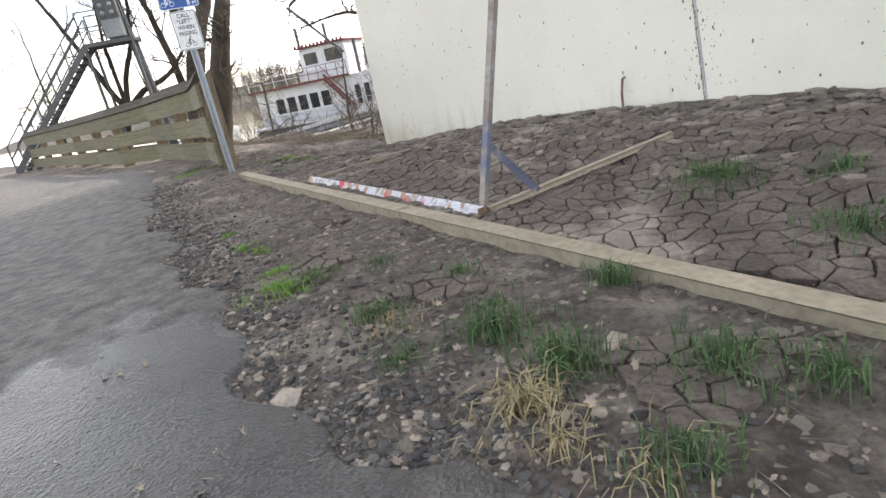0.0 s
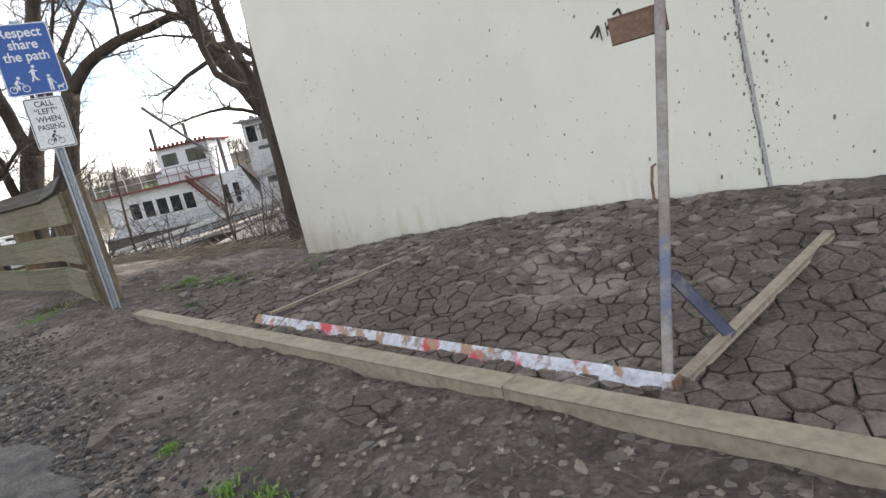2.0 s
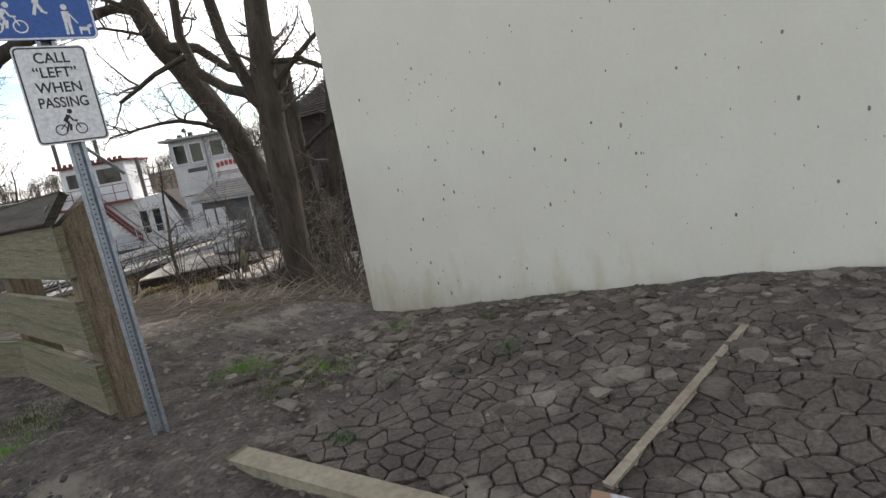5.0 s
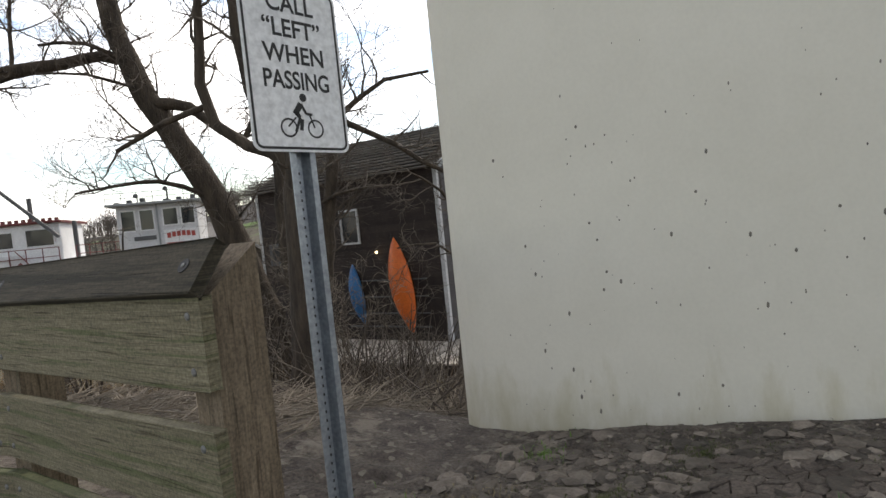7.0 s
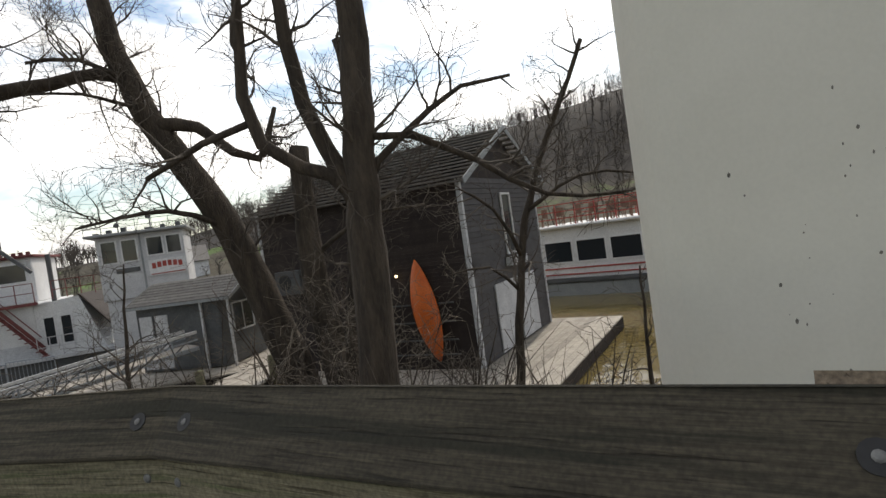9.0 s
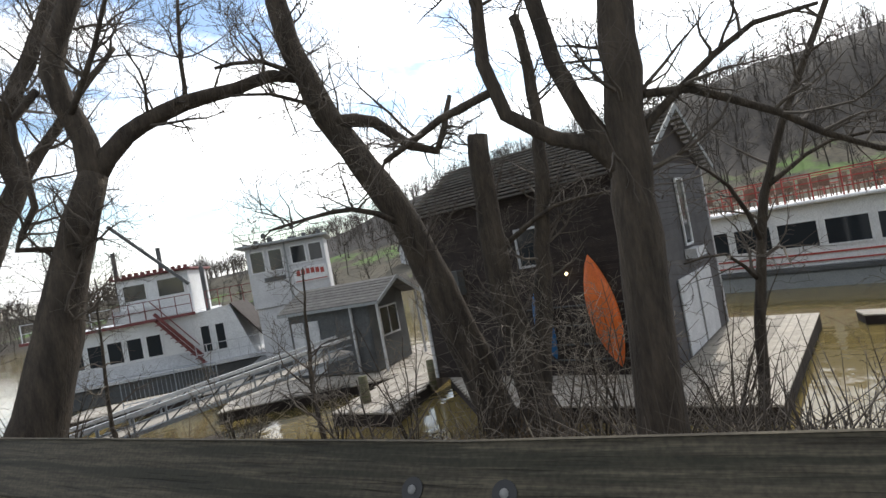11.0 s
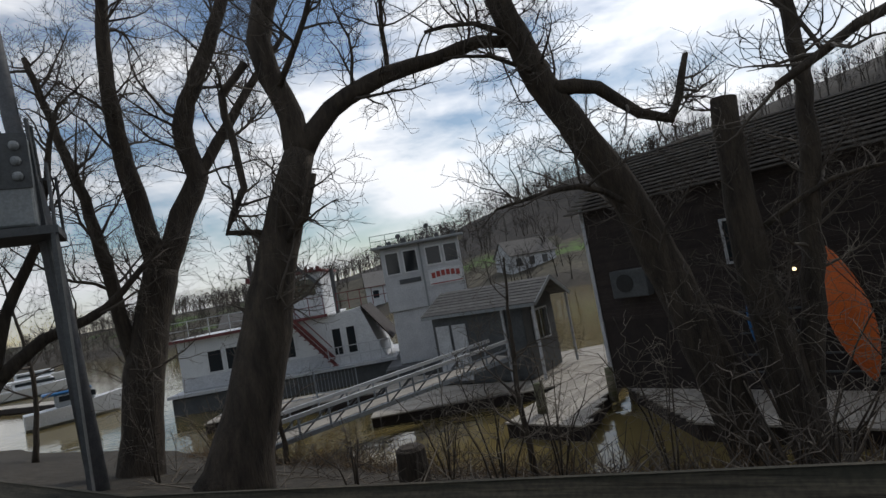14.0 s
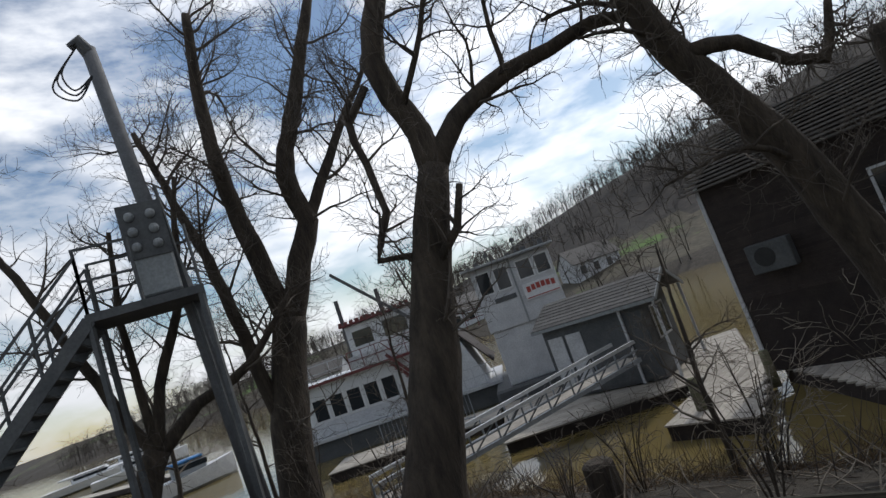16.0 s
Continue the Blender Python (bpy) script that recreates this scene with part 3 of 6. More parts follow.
# ---- bridge pier (near), far pier and deck ----
def pier(name, origin, length, thick, z0, z1, label):
    bm = bmesh.new()
    n, d = Vector((WN.x, WN.y, 0)), Vector((WD.x, WD.y, 0))
    o = Vector((*origin, 0))
    r = 0.30
    ring = []
    for cxx, cyy, a0 in ((r, -r, 90), (r, -thick + r, 180), (length - r, -thick + r, 270), (length - r, -r, 0)):
        for s in range(6):
            ang = radians(a0 + s * 18)
            ring.append((cxx + r * math.cos(ang), cyy + r * math.sin(ang)))
    lo = [bm.verts.new(o + d * a + n * b + Vector((0, 0, z0))) for a, b in ring]
    hi = [bm.verts.new(o + d * a + n * b + Vector((0, 0, z1))) for a, b in ring]
    m = len(ring)
    for i in range(m):
        bm.faces.new((lo[i], lo[(i + 1) % m], hi[(i + 1) % m], hi[i]))
    bm.faces.new(hi)
    bm.faces.new(list(reversed(lo)))
    bmesh.ops.recalc_face_normals(bm, faces=bm.faces)
    ob = link_mesh(name, bm, M_concrete)
    for p in ob.data.polygons:
        p.use_smooth = p.area < 2.0
    return tagged(ob, label, "wall", kind="structure")


wall_pier = pier("wall_pier", WALL0 - WD * 0.2, 12.7, 1.7, -2.5, 38.0, "smooth cream concrete bridge pier with small pits and a dark joint")
pier("wall_far_pier", (33.0, 39.0), 14, 3.0, -4, 38.0, "pale concrete bridge pier across the river")


def on_wall(a, z, off=0.0):
    p = WALL0 + WD * a + WN * off
    return Vector((p.x, p.y, z))


# deck of the bridge overhead, out of sight, keeping sun and rain off the mud
bm = bmesh.new()
dn = Vector((-WN.x, -WN.y))
c0 = WALL0 + WD * -2.5 - dn * 30
c1 = WALL0 + WD * 13.5 - dn * 30
c2, c3 = c1 + dn * 85, c0 + dn * 85
lo = [bm.verts.new((c.x, c.y, 38.0)) for i, c in enumerate((c0, c1, c2, c3))]
hi = [bm.verts.new((c.x, c.y, 39.6)) for i, c in enumerate((c0, c1, c2, c3))]
bm.faces.new(list(reversed(lo)))
bm.faces.new(hi)
for i in range(4):
    bm.faces.new((lo[i], lo[(i + 1) % 4], hi[(i + 1) % 4], hi[i]))
tagged(link_mesh("ceiling_bridge_deck", bm, M_concrete), "concrete bridge deck overhead", "ceiling", kind="structure")

# construction joint: a thin dark crumbling strip, with pits strewn over the wall
rnd = random.Random(11)
bm = bmesh.new()
for i in range(90):
    z = 0.05 + i * 0.04
    a = 5.87 - 0.08 * (z - 0.05) + rnd.uniform(-0.006, 0.006)
    w = rnd.choice((0.006, 0.010, 0.014, 0.02))
    beam(on_wall(a, z, 0.001), on_wall(a, z + rnd.uniform(0.025, 0.05), 0.001), w, 0.008, bm)
M_joint = mat("joint_grime_pit_shade", (0.11, 0.10, 0.09), (0.26, 0.24, 0.20), 20, 0.95, 0.3)
strip = bmesh.new()
for i in range(30):
    z = 0.0 + i * 0.12
    beam(on_wall(5.882 - 0.08 * (z - 0.05), z, 0.0005), on_wall(5.882 - 0.08 * (z + 0.07), z + 0.12, 0.0005), 0.034, 0.004, strip, up=(WN.x, WN.y, 0))
tagged(link_mesh("trim_joint_filler", strip, M_ivory), "grey filler strip in the wall's vertical joint", "joint", kind="structure")
tagged(link_mesh("trim_wall_joint", bm, M_joint), "dark crumbling vertical joint in the concrete", "joint", kind="structure")
# pits are low dark blobs on the face, their shade put into the colour
bm = bmesh.new()
for i in range(620):
    a = rnd.uniform(0.3, 9.5) if i < 440 else 5.84 + rnd.gauss(0, 0.10)
    z = gz(*on_wall(a, 0, 0.05).xy) + abs(rnd.gauss(0.9, 0.9)) + 0.1
    g = bmesh.ops.create_icosphere(bm, subdivisions=1, radius=1)
    s = rnd.choice((0.003, 0.004, 0.005, 0.006, 0.010))
    c = on_wall(a, z, 0.0)
    st = rnd.uniform(1, 2.2)
    for v in g["verts"]:
        v.co = c + Vector((WD.x, WD.y, 0)) * v.co.x * s + Vector((0, 0, 1)) * v.co.z * s * st + Vector((WN.x, WN.y, 0)) * v.co.y * 0.002
tagged(link_mesh("wall_pits", bm, M_joint), "small dark spots painted as shaded air pits in the concrete face", "pits", kind="stuff")
# a few black scrawled strokes high on the wall, not readable
GRA, GRZ = 4.72, 1.36
graffiti = thing("graffiti", "black scrawled marker strokes on the concrete wall", "graffiti")
for a0, z0, a1, z1 in ((0.0, 0.035, 0.075, 0.115), (0.075, 0.115, 0.09, 0.0), (0.05, 0.03, 0.08, 0.10), (0.135, 0.125, 0.14, 0.02), (0.20, 0.135, 0.14, 0.07), (0.15, 0.08, 0.215, 0.02),
                       (0.205, 0.16, 0.255, 0.19), (0.23, 0.11, 0.31, 0.05), (0.30, 0.05, 0.345, 0.13), (0.255, 0.19, 0.29, 0.07)):
    part("stroke", beam(on_wall(GRA + a0, GRZ + z0, 0.003), on_wall(GRA + a1, GRZ + z1, 0.003), 0.004, 0.019), M_black, graffiti)
bm = tube([on_wall(5.07, gz(2.72, 5.05) - 0.05, 0.06), on_wall(5.07, 0.2, 0.06), on_wall(5.09, 0.33, 0.06), on_wall(5.12, 0.345, 0.06)], 0.012, 6)
tagged(link_mesh("rebar_stub", bm, M_rust), "short rusty bent rod standing by the concrete wall", "rod")

# ---- fence ----
fence = thing("fence", "weathered wooden plank fence with a sloping cap rail beside the path", "fence")
posts = [Vector((x, y, 0)) for x, y in ((-2.62, 6.08), (-3.75, 7.38), (-4.88, 8.15), (-6.65, 9.56), (-8.5, 10.38), (-10.5, 11.7), (-12.5, 12.9), (-14.5, 14.1), (-16.5, 15.2), (-18.2, 16.1))]


def fence_top(x):
    return 1.31 - 0.04 * float(smooth01((-2.9 - x) / 1.2)) - 0.05 * min(max((-6.4 - x) / 1.2, 0), 1)


rnd = random.Random(3)
for i, p in enumerate(posts):
    nxt = posts[min(i + 1, len(posts) - 1)]
    prv = posts[max(i - 1, 0)]
    t = (nxt - prv).normalized()
    out = Vector((-t.y, t.x, 0))
    if out.dot(Vector((-0.7, -0.7, 0))) < 0:
        out = -out
    zt = fence_top(p.x)
    zb = gz(p.x, p.y)
    c = p - out * 0.06 + (t * 0.07 if i == 0 else Vector())
    post = bmesh.new()
    hw = 0.07
    base = [(-hw, -0.10), (hw, -0.10), (hw, 0.10), (-hw, 0.10)]
    lo = [post.verts.new(c + t * a + out * b + Vector((0, 0, zb - 0.25))) for a, b in base]
    hi = [post.verts.new(c + t * a + out * b + Vector((0, 0, zt - (0.005 if i == 0 else 0.075) - (0.155 if b > 0 and i == 0 else 0.085 if b > 0 else 0.0)))) for a, b in base]
    post.faces.new(hi)
    for k in range(4):
        post.faces.new((lo[k], lo[(k + 1) % 4], hi[(k + 1) % 4], hi[k]))
    bmesh.ops.recalc_face_normals(post, faces=post.faces)
    part("post", post, M_postwood, fence)
    if i == len(posts) - 1:
        break
    q = nxt
    tt = (q - p).normalized()
    o2 = Vector((-tt.y, tt.x, 0))
    if o2.dot(out) < 0:
        o2 = -o2
    zt2 = fence_top(q.x)
    for lo_z, hi_z in ((-0.455, -0.157), (-0.89, -0.595), (-1.275, -0.975)):
        j = rnd.uniform(-0.008, 0.008)
        mid = (lo_z + hi_z) / 2 + j
        a = p + o2 * 0.068 + Vector((0, 0, zt + mid)) - (tt * 0.02 if i == 0 else Vector())
        b = q + o2 * 0.068 + Vector((0, 0, zt2 + mid)) - tt * 0.004
        board = part("board", beam(a, b, 0.045, hi_z - lo_z, None, 0.004), M_fence, fence)
        for e, dr in ((a, tt * 0.07), (b, -tt * 0.07)):
            for dz in ((-0.09, 0.09) if lo_z > -0.95 else (-0.08, 0.08)):
                bb = bmesh.new()
                g = bmesh.ops.create_uvsphere(bb, u_segments=10, v_segments=5, radius=0.014)
                for v in g["verts"]:
                    v.co = e + dr + Vector((0, 0, dz)) + o2 * 0.0225 + tt * v.co.x + Vector((0, 0, v.co.z)) + o2 * (v.co.y * 0.5)
                part("bolt", bb, M_bolt, board, "dull galvanised bolt head")
    # sloping cap rail
    a = p + o2 * 0.045 + Vector((0, 0, zt - 0.073)) - (tt * 0.02 if i == 0 else Vector())
    b = q + o2 * 0.045 + Vector((0, 0, zt2 - 0.073)) - tt * 0.004
    upv = (Vector((0, 0, 0.20)) - o2 * 0.15).normalized()
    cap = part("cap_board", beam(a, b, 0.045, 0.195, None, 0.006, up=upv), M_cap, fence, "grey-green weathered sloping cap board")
    face = (o2 * 0.20 + Vector((0, 0, 0.15))).normalized()
    for e, dr in ((a, tt * 0.10), (b, -tt * 0.10)):
        # flat black disc on the board paints the shade of a countersunk recess
        hole = bmesh.new()
        g = bmesh.ops.create_cone(hole, cap_ends=True, segments=14, radius1=0.026, radius2=0.026, depth=0.003)
        rot = face.to_track_quat("Z", "Y").to_matrix()
        for v in g["verts"]:
            v.co = e + dr + face * 0.0235 + rot @ v.co
        part("countersink_shade", hole, M_black, cap, "flat black disc painted as the countersunk hole's shade")
        bb = bmesh.new()
        g = bmesh.ops.create_uvsphere(bb, u_segments=10, v_segments=5, radius=0.010)
        for v in g["verts"]:
            v.co = e + dr + face * 0.0255 + rot @ Vector((v.co.x, v.co.y, v.co.z * 0.45))
        part("bolt", bb, M_bolt, cap, "dull galvanised bolt head")

# ---- sign post ----
SN, SH = Vector((0.52, -0.854, 0)).normalized(), Vector((0.854, 0.52, 0)).normalized()
SC = Vector((-2.315, 5.735, 0))
UP = Vector((0, 0, 1))
signpost = thing("sign_post", "galvanised channel post carrying a blue and a white path sign", "sign post")
zb = gz(SC.x, SC.y)
post = bmesh.new()
prof = [(-0.040, 0.012), (-0.022, 0.012), (-0.014, -0.022), (0.014, -0.022), (0.022, 0.012), (0.040, 0.012), (0.040, 0.007), (0.025, 0.007), (0.017, -0.027),
        (-0.017, -0.027), (-0.025, 0.007), (-0.040, 0.007)]
ctr = SC - SN * 0.02
lo = [post.verts.new(ctr + SH * a + SN * b + UP * (zb - 0.3)) for a, b in prof]
hi = [post.verts.new(ctr + SH * a + SN * b + UP * 2.66) for a, b in prof]
m = len(prof)
for i in range(m):
    post.faces.new((lo[i], lo[(i + 1) % m], hi[(i + 1) % m], hi[i]))
bmesh.ops.recalc_face_normals(post, faces=post.faces)
post_ob = part("post", post, M_galv, signpost)
# black tabs on the uncut channel paint the dark insides of its holes
holes = bmesh.new()
for i in range(58):
    z = 0.06 + i * 0.0254 * 1.0
    if z < 1.5:
        beam(ctr + SN * -0.0215 + UP * z - SH * 0.004, ctr + SN * -0.0215 + UP * z + SH * 0.004, 0.002, 0.008, holes)
part("bolt_hole_shade", holes, M_black, post_ob, "row of small black tabs painted as the holes' shade")


def plate(w, h, r, z0, off, thick=0.003):
    b = bmesh.new()
    ring = []
    for sx, sz, a0 in ((1, 1, 0), (-1, 1, 90), (-1, -1, 180), (1, -1, 270)):
        for s in range(5):
            an = radians(a0 + s * 22.5)
            ring.append((sx * (w / 2 - r) + r * math.cos(an), sz * (h / 2 - r) + r * math.sin(an)))
    f = [b.verts.new(SC + SH * a + UP * (z0 + c) + SN * (off + thick)) for a, c in ring]
    k = [b.verts.new(SC + SH * a + UP * (z0 + c) + SN * off) for a, c in ring]
    b.faces.new(f)
    b.faces.new(list(reversed(k)))
    for i in range(len(ring)):
        b.faces.new((f[i], k[i], k[(i + 1) % len(ring)], f[(i + 1) % len(ring)]))
    bmesh.ops.recalc_face_normals(b, faces=b.faces)
    return b


def frame_ring(w, h, r, t, z0, off):
    b = bmesh.new()
    rings = []
    for dd in (0, t):
        ring = []
        for sx, sz, a0 in ((1, 1, 0), (-1, 1, 90), (-1, -1, 180), (1, -1, 270)):
            for s in range(5):
                an = radians(a0 + s * 22.5)
                ring.append(b.verts.new(SC + SH * (sx * (w / 2 - r) + (r - dd) * math.cos(an)) + UP * (z0 + sz * (h / 2 - r) + (r - dd) * math.sin(an)) + SN * off))
        rings.append(ring)
    n = len(rings[0])
    for i in range(n):
        b.faces.new((rings[0][i], rings[0][(i + 1) % n], rings[1][(i + 1) % n], rings[1][i]))
    return b


def letters(text, size, z, material, parent, off, name="lettering", squeeze=1.0):
    cu = bpy.data.curves.new(name, "FONT")
    cu.body = text
    cu.size = size
    cu.align_x = "CENTER"
    cu.extrude = 0.0004
    cu.offset = 0.0011 * size / 0.068
    tmp = bpy.data.objects.new(name, cu)
    me = bpy.data.meshes.new_from_object(tmp)
    bpy.data.objects.remove(tmp)
    m4 = Matrix((SH, UP, SN)).transposed().to_4x4()
    m4.translation = SC + UP * z + SN * off
    me.transform(m4 @ Matrix.Diagonal((squeeze, 1, 1, 1)))
    me.materials.clear()
    me.materials.append(material)
    ob = new(name, me)
    ob.parent = parent
    return ob


def strokes(segs, w, material, parent, off, cx, cz, s, name="pictogram", rings=(), discs=()):
    b = bmesh.new()

    def P(a, c):
        return SC + SH * (cx + a * s) + UP * (cz + c * s) + SN * off
    for (x0, y0, x1, y1, ww) in segs:
        beam(P(x0, y0), P(x1, y1), 0.0012, ww * s, b, up=SH if abs(x1 - x0) < abs(y1 - y0) else (0, 0, 1))
    for (x0, y0, r, t) in rings:
        prev = None
        first = None
        for k in range(20):
            an = 2 * math.pi * k / 20
            v1 = b.verts.new(P(x0 + r * math.cos(an), y0 + r * math.sin(an)))
            v2 = b.verts.new(P(x0 + (r - t) * math.cos(an), y0 + (r - t) * math.sin(an)))
            if prev:
                b.faces.new((prev[0], v1, v2, prev[1]))
            else:
                first = (v1, v2)
            prev = (v1, v2)
        b.faces.new((prev[0], first[0], first[1], prev[1]))
    for (x0, y0, r) in discs:
        b.faces.new([b.verts.new(P(x0 + r * math.cos(2 * math.pi * k / 14), y0 + r * math.sin(2 * math.pi * k / 14))) for k in range(14)])
    return part(name, b, material, parent)


BIKE = dict(segs=[(-0.25, -0.5, -0.05, -0.05, 0.09), (-0.05, -0.45, 0.02, -0.1, 0.12), (-0.05, -0.05, -0.2, 0.12, 0.14), (-0.22, 0.05, 0.02, 0.38, 0.19),
                  (0.02, 0.38, 0.18, 0.08, 0.09), (0.18, 0.08, 0.4, 0.06, 0.08), (0.3, 0.05, 0.45, -0.35, 0.05), (-0.5, -0.35, -0.2, -0.05, 0.05)],
            rings=[(-0.48, -0.38, 0.30, 0.06), (0.48, -0.38, 0.30, 0.06)], discs=[(0.12, 0.58, 0.13)])

white_sign = part("white_sign", plate(0.305, 0.457, 0.025, 1.765, 0.002), M_signwhite, signpost, "white rule sign with black border and lettering")
part("border", frame_ring(0.292, 0.444, 0.022, 0.007, 1.765, 0.0056), M_black, white_sign)
for i, (txt, z) in enumerate((("CALL", 1.915), ("“LEFT”", 1.848), ("WHEN", 1.778), ("PASSING", 1.708))):
    letters(txt, 0.068, z, M_black, white_sign, 0.0055, squeeze=0.92 if txt != "PASSING" else 0.80)
strokes(BIKE["segs"], 0.01, M_black, white_sign, 0.0056, 0.0, 1.635, 0.088, rings=BIKE["rings"], discs=BIKE["discs"])
blue_sign = part("blue_sign", plate(0.457, 0.61, 0.03, 2.325, 0.002), M_signblue, signpost, "blue share-the-path sign with white lettering")
part("border", frame_ring(0.452, 0.605, 0.03, 0.008, 2.325, 0.0056), M_signwhite, blue_sign)
for txt, z in (("Respect", 2.515), ("share", 2.415), ("the path", 2.315)):
    letters(txt, 0.112, z, M_signwhite, blue_sign, 0.0055, squeeze=0.92)
strokes(BIKE["segs"], 0.01, M_signwhite, blue_sign, 0.0056, -0.13, 2.12, 0.10, rings=BIKE["rings"], discs=BIKE["discs"])
strokes([(-0.2, -0.9, 0, -0.3, 0.16), (0.25, -0.75, 0.05, -0.3, 0.16), (0.25, -0.75, 0.45, -0.8, 0.1), (0, -0.3, 0.1, 0.35, 0.3), (0.1, 0.25, 0.45, 0.1, 0.1),
         (0.05, 0.25, -0.3, 0.05, 0.1)], 0.01, M_signwhite, blue_sign, 0.0056, 0.0, 2.21, 0.085, discs=[(0.2, 0.6, 0.16)])
strokes([(-0.12, -0.9, -0.1, -0.2, 0.14), (0.1, -0.9, 0.08, -0.2, 0.14), (0, -0.25, 0, 0.35, 0.36), (0.18, 0.2, 0.5, -0.3, 0.07), (0.5, -0.6, 1.0, -0.6, 0.2),
         (0.55, -0.9, 0.55, -0.6, 0.08), (0.95, -0.9, 0.95, -0.6, 0.08), (0.95, -0.5, 1.15, -0.4, 0.16)], 0.01, M_signwhite, blue_sign, 0.0056, 0.11, 2.12, 0.085,
        discs=[(0, 0.58, 0.16)])

# ---- timber edging and broken barricade ----
timber = thing("landscape_timber", "long mud-dusted landscape timber lying along the path edge", "timber")
T0, T1 = Vector((-1.80, 5.22)), Vector((4.2, -0.15))
for i in range(2):
    p, q = T0.lerp(T1, i / 2), T0.lerp(T1, (i + 1) / 2)
    q = q - (q - p).normalized() * 0.004
    part("beam", beam((p.x, p.y, -0.055 - 0.02 * i), (q.x, q.y, -0.075 - 0.015 * i), 0.092, 0.11, None, 0.012), M_timber, timber)
POLE_DIR = Vector((0.182, 0.200, 0.963)).normalized()
barricade = thing("barricade", "broken barricade with flaking red-white rail, rusty upright and wooden feet", "barricade")
RL, RR = Vector((-0.45, 4.35, -0.05)), Vector((1.755, 2.305, -0.045))
rdir = (RR - RL).normalized()
rside = Vector((-rdir.y, rdir.x, 0)).normalized()
if rside.y > 0:
    rside = -rside
rail = beam(RL, RR, 0.006, 0.075, None, 0.001, up=rside * 0.62 + Vector((0, 0, -0.6)))
part("rail", rail, M_railpaint, barricade, "flaking white rail with red patches and rust")
edge_off = rside * 0.026 - Vector((0, 0, 0.032))
part("rail_web", beam(RL + edge_off, RR + edge_off, 0.006, 0.03, None, 0.001), M_rust, barricade, "rusty lower flange of the rail")
part("rail_end", beam(RR - rdir * 0.002, RR + rdir * 0.006, 0.06, 0.06, None, 0.002), M_rust, barricade, "rusty end plate")
F1a, F1b = Vector((1.79, 2.33)), Vector((2.89, 3.22))
part("foot", beam((F1a.x, F1a.y, gz(F1a.x, F1a.y) + 0.035), (F1b.x, F1b.y, gz(F1b.x, F1b.y) + 0.05), 0.033, 0.033, None, 0.007), M_stick, barricade)
F2a, F2b = Vector((-0.36, 4.40)), Vector((0.82, 5.28))
part("foot", beam((F2a.x, F2a.y, gz(F2a.x, F2a.y) + 0.025), (F2b.x, F2b.y, gz(F2b.x, F2b.y) + 0.015), 0.028, 0.028, None, 0.006), M_stick, barricade)
PB = Vector((1.74, 2.36, gz(1.74, 2.36)))
PT = PB + POLE_DIR * 2.05
part("upright", beam(PB, PT, 0.036, 0.036, None, 0.004, up=(0.4, 0.9, 0)), M_pole, barricade)
pm = PB + POLE_DIR * 0.40
part("brace", beam(pm + Vector((0.02, 0.0, 0)), (2.06, 2.53, gz(2.06, 2.53) + 0.05), 0.010, 0.045, None, 0.002), M_brace, barricade)
arm = PB + POLE_DIR * 1.32
part("arm", beam(arm + Vector((0.02, 0, 0)), arm + Vector((-0.16, 0.06, -0.01)), 0.02, 0.09, None, 0.004), M_rust, barricade)


# ---- trees ----
def grow(rnd, vs, fs, pts, radii, depth, density, reach, droop):
    """Side shoots along a limb, each with its own shoots."""
    n = len(pts)
    length = sum((pts[i + 1] - pts[i]).length for i in range(n - 1))
    count = int(length * density) + (1 if rnd.random() < 0.5 else 0)
    for _ in range(count):
        t = rnd.uniform(0.25, 1.0)
        i = min(int(t * (n - 1)), n - 2)
        p = pts[i].lerp(pts[i + 1], t * (n - 1) - i)
        ax = (pts[i + 1] - pts[i]).normalized()
        side = Vector((rnd.gauss(0, 1), rnd.gauss(0, 1), rnd.gauss(0.25, 0.8)))
        side = (side - ax * side.dot(ax)).normalized()
        d = (ax * rnd.uniform(0.35, 0.9) + side).normalized()
        ln = reach * rnd.uniform(0.45, 1.25) * (1.15 - 0.5 * t)
        r0 = min(radii[i] * 0.5, 0.012 + 0.014 * ln)
        k = 6 if depth > 1 else 4
        run = [p]
        cur = d
        for j in range(k):
            cur = (cur + Vector((rnd.gauss(0, 0.22), rnd.gauss(0, 0.22), rnd.gauss(0.05 - droop, 0.2)))).normalized()
            run.append(run[-1] + cur * ln / k)
        rad = [max(r0 * (1 - 0.85 * j / k), 0.0035) for j in range(k + 1)]
        tube_raw(vs, fs, run, rad, 5 if depth > 1 else 3)
        if depth > 1:
            grow(rnd, vs, fs, run, rad, depth - 1, density * 1.5, reach * 0.52, droop)


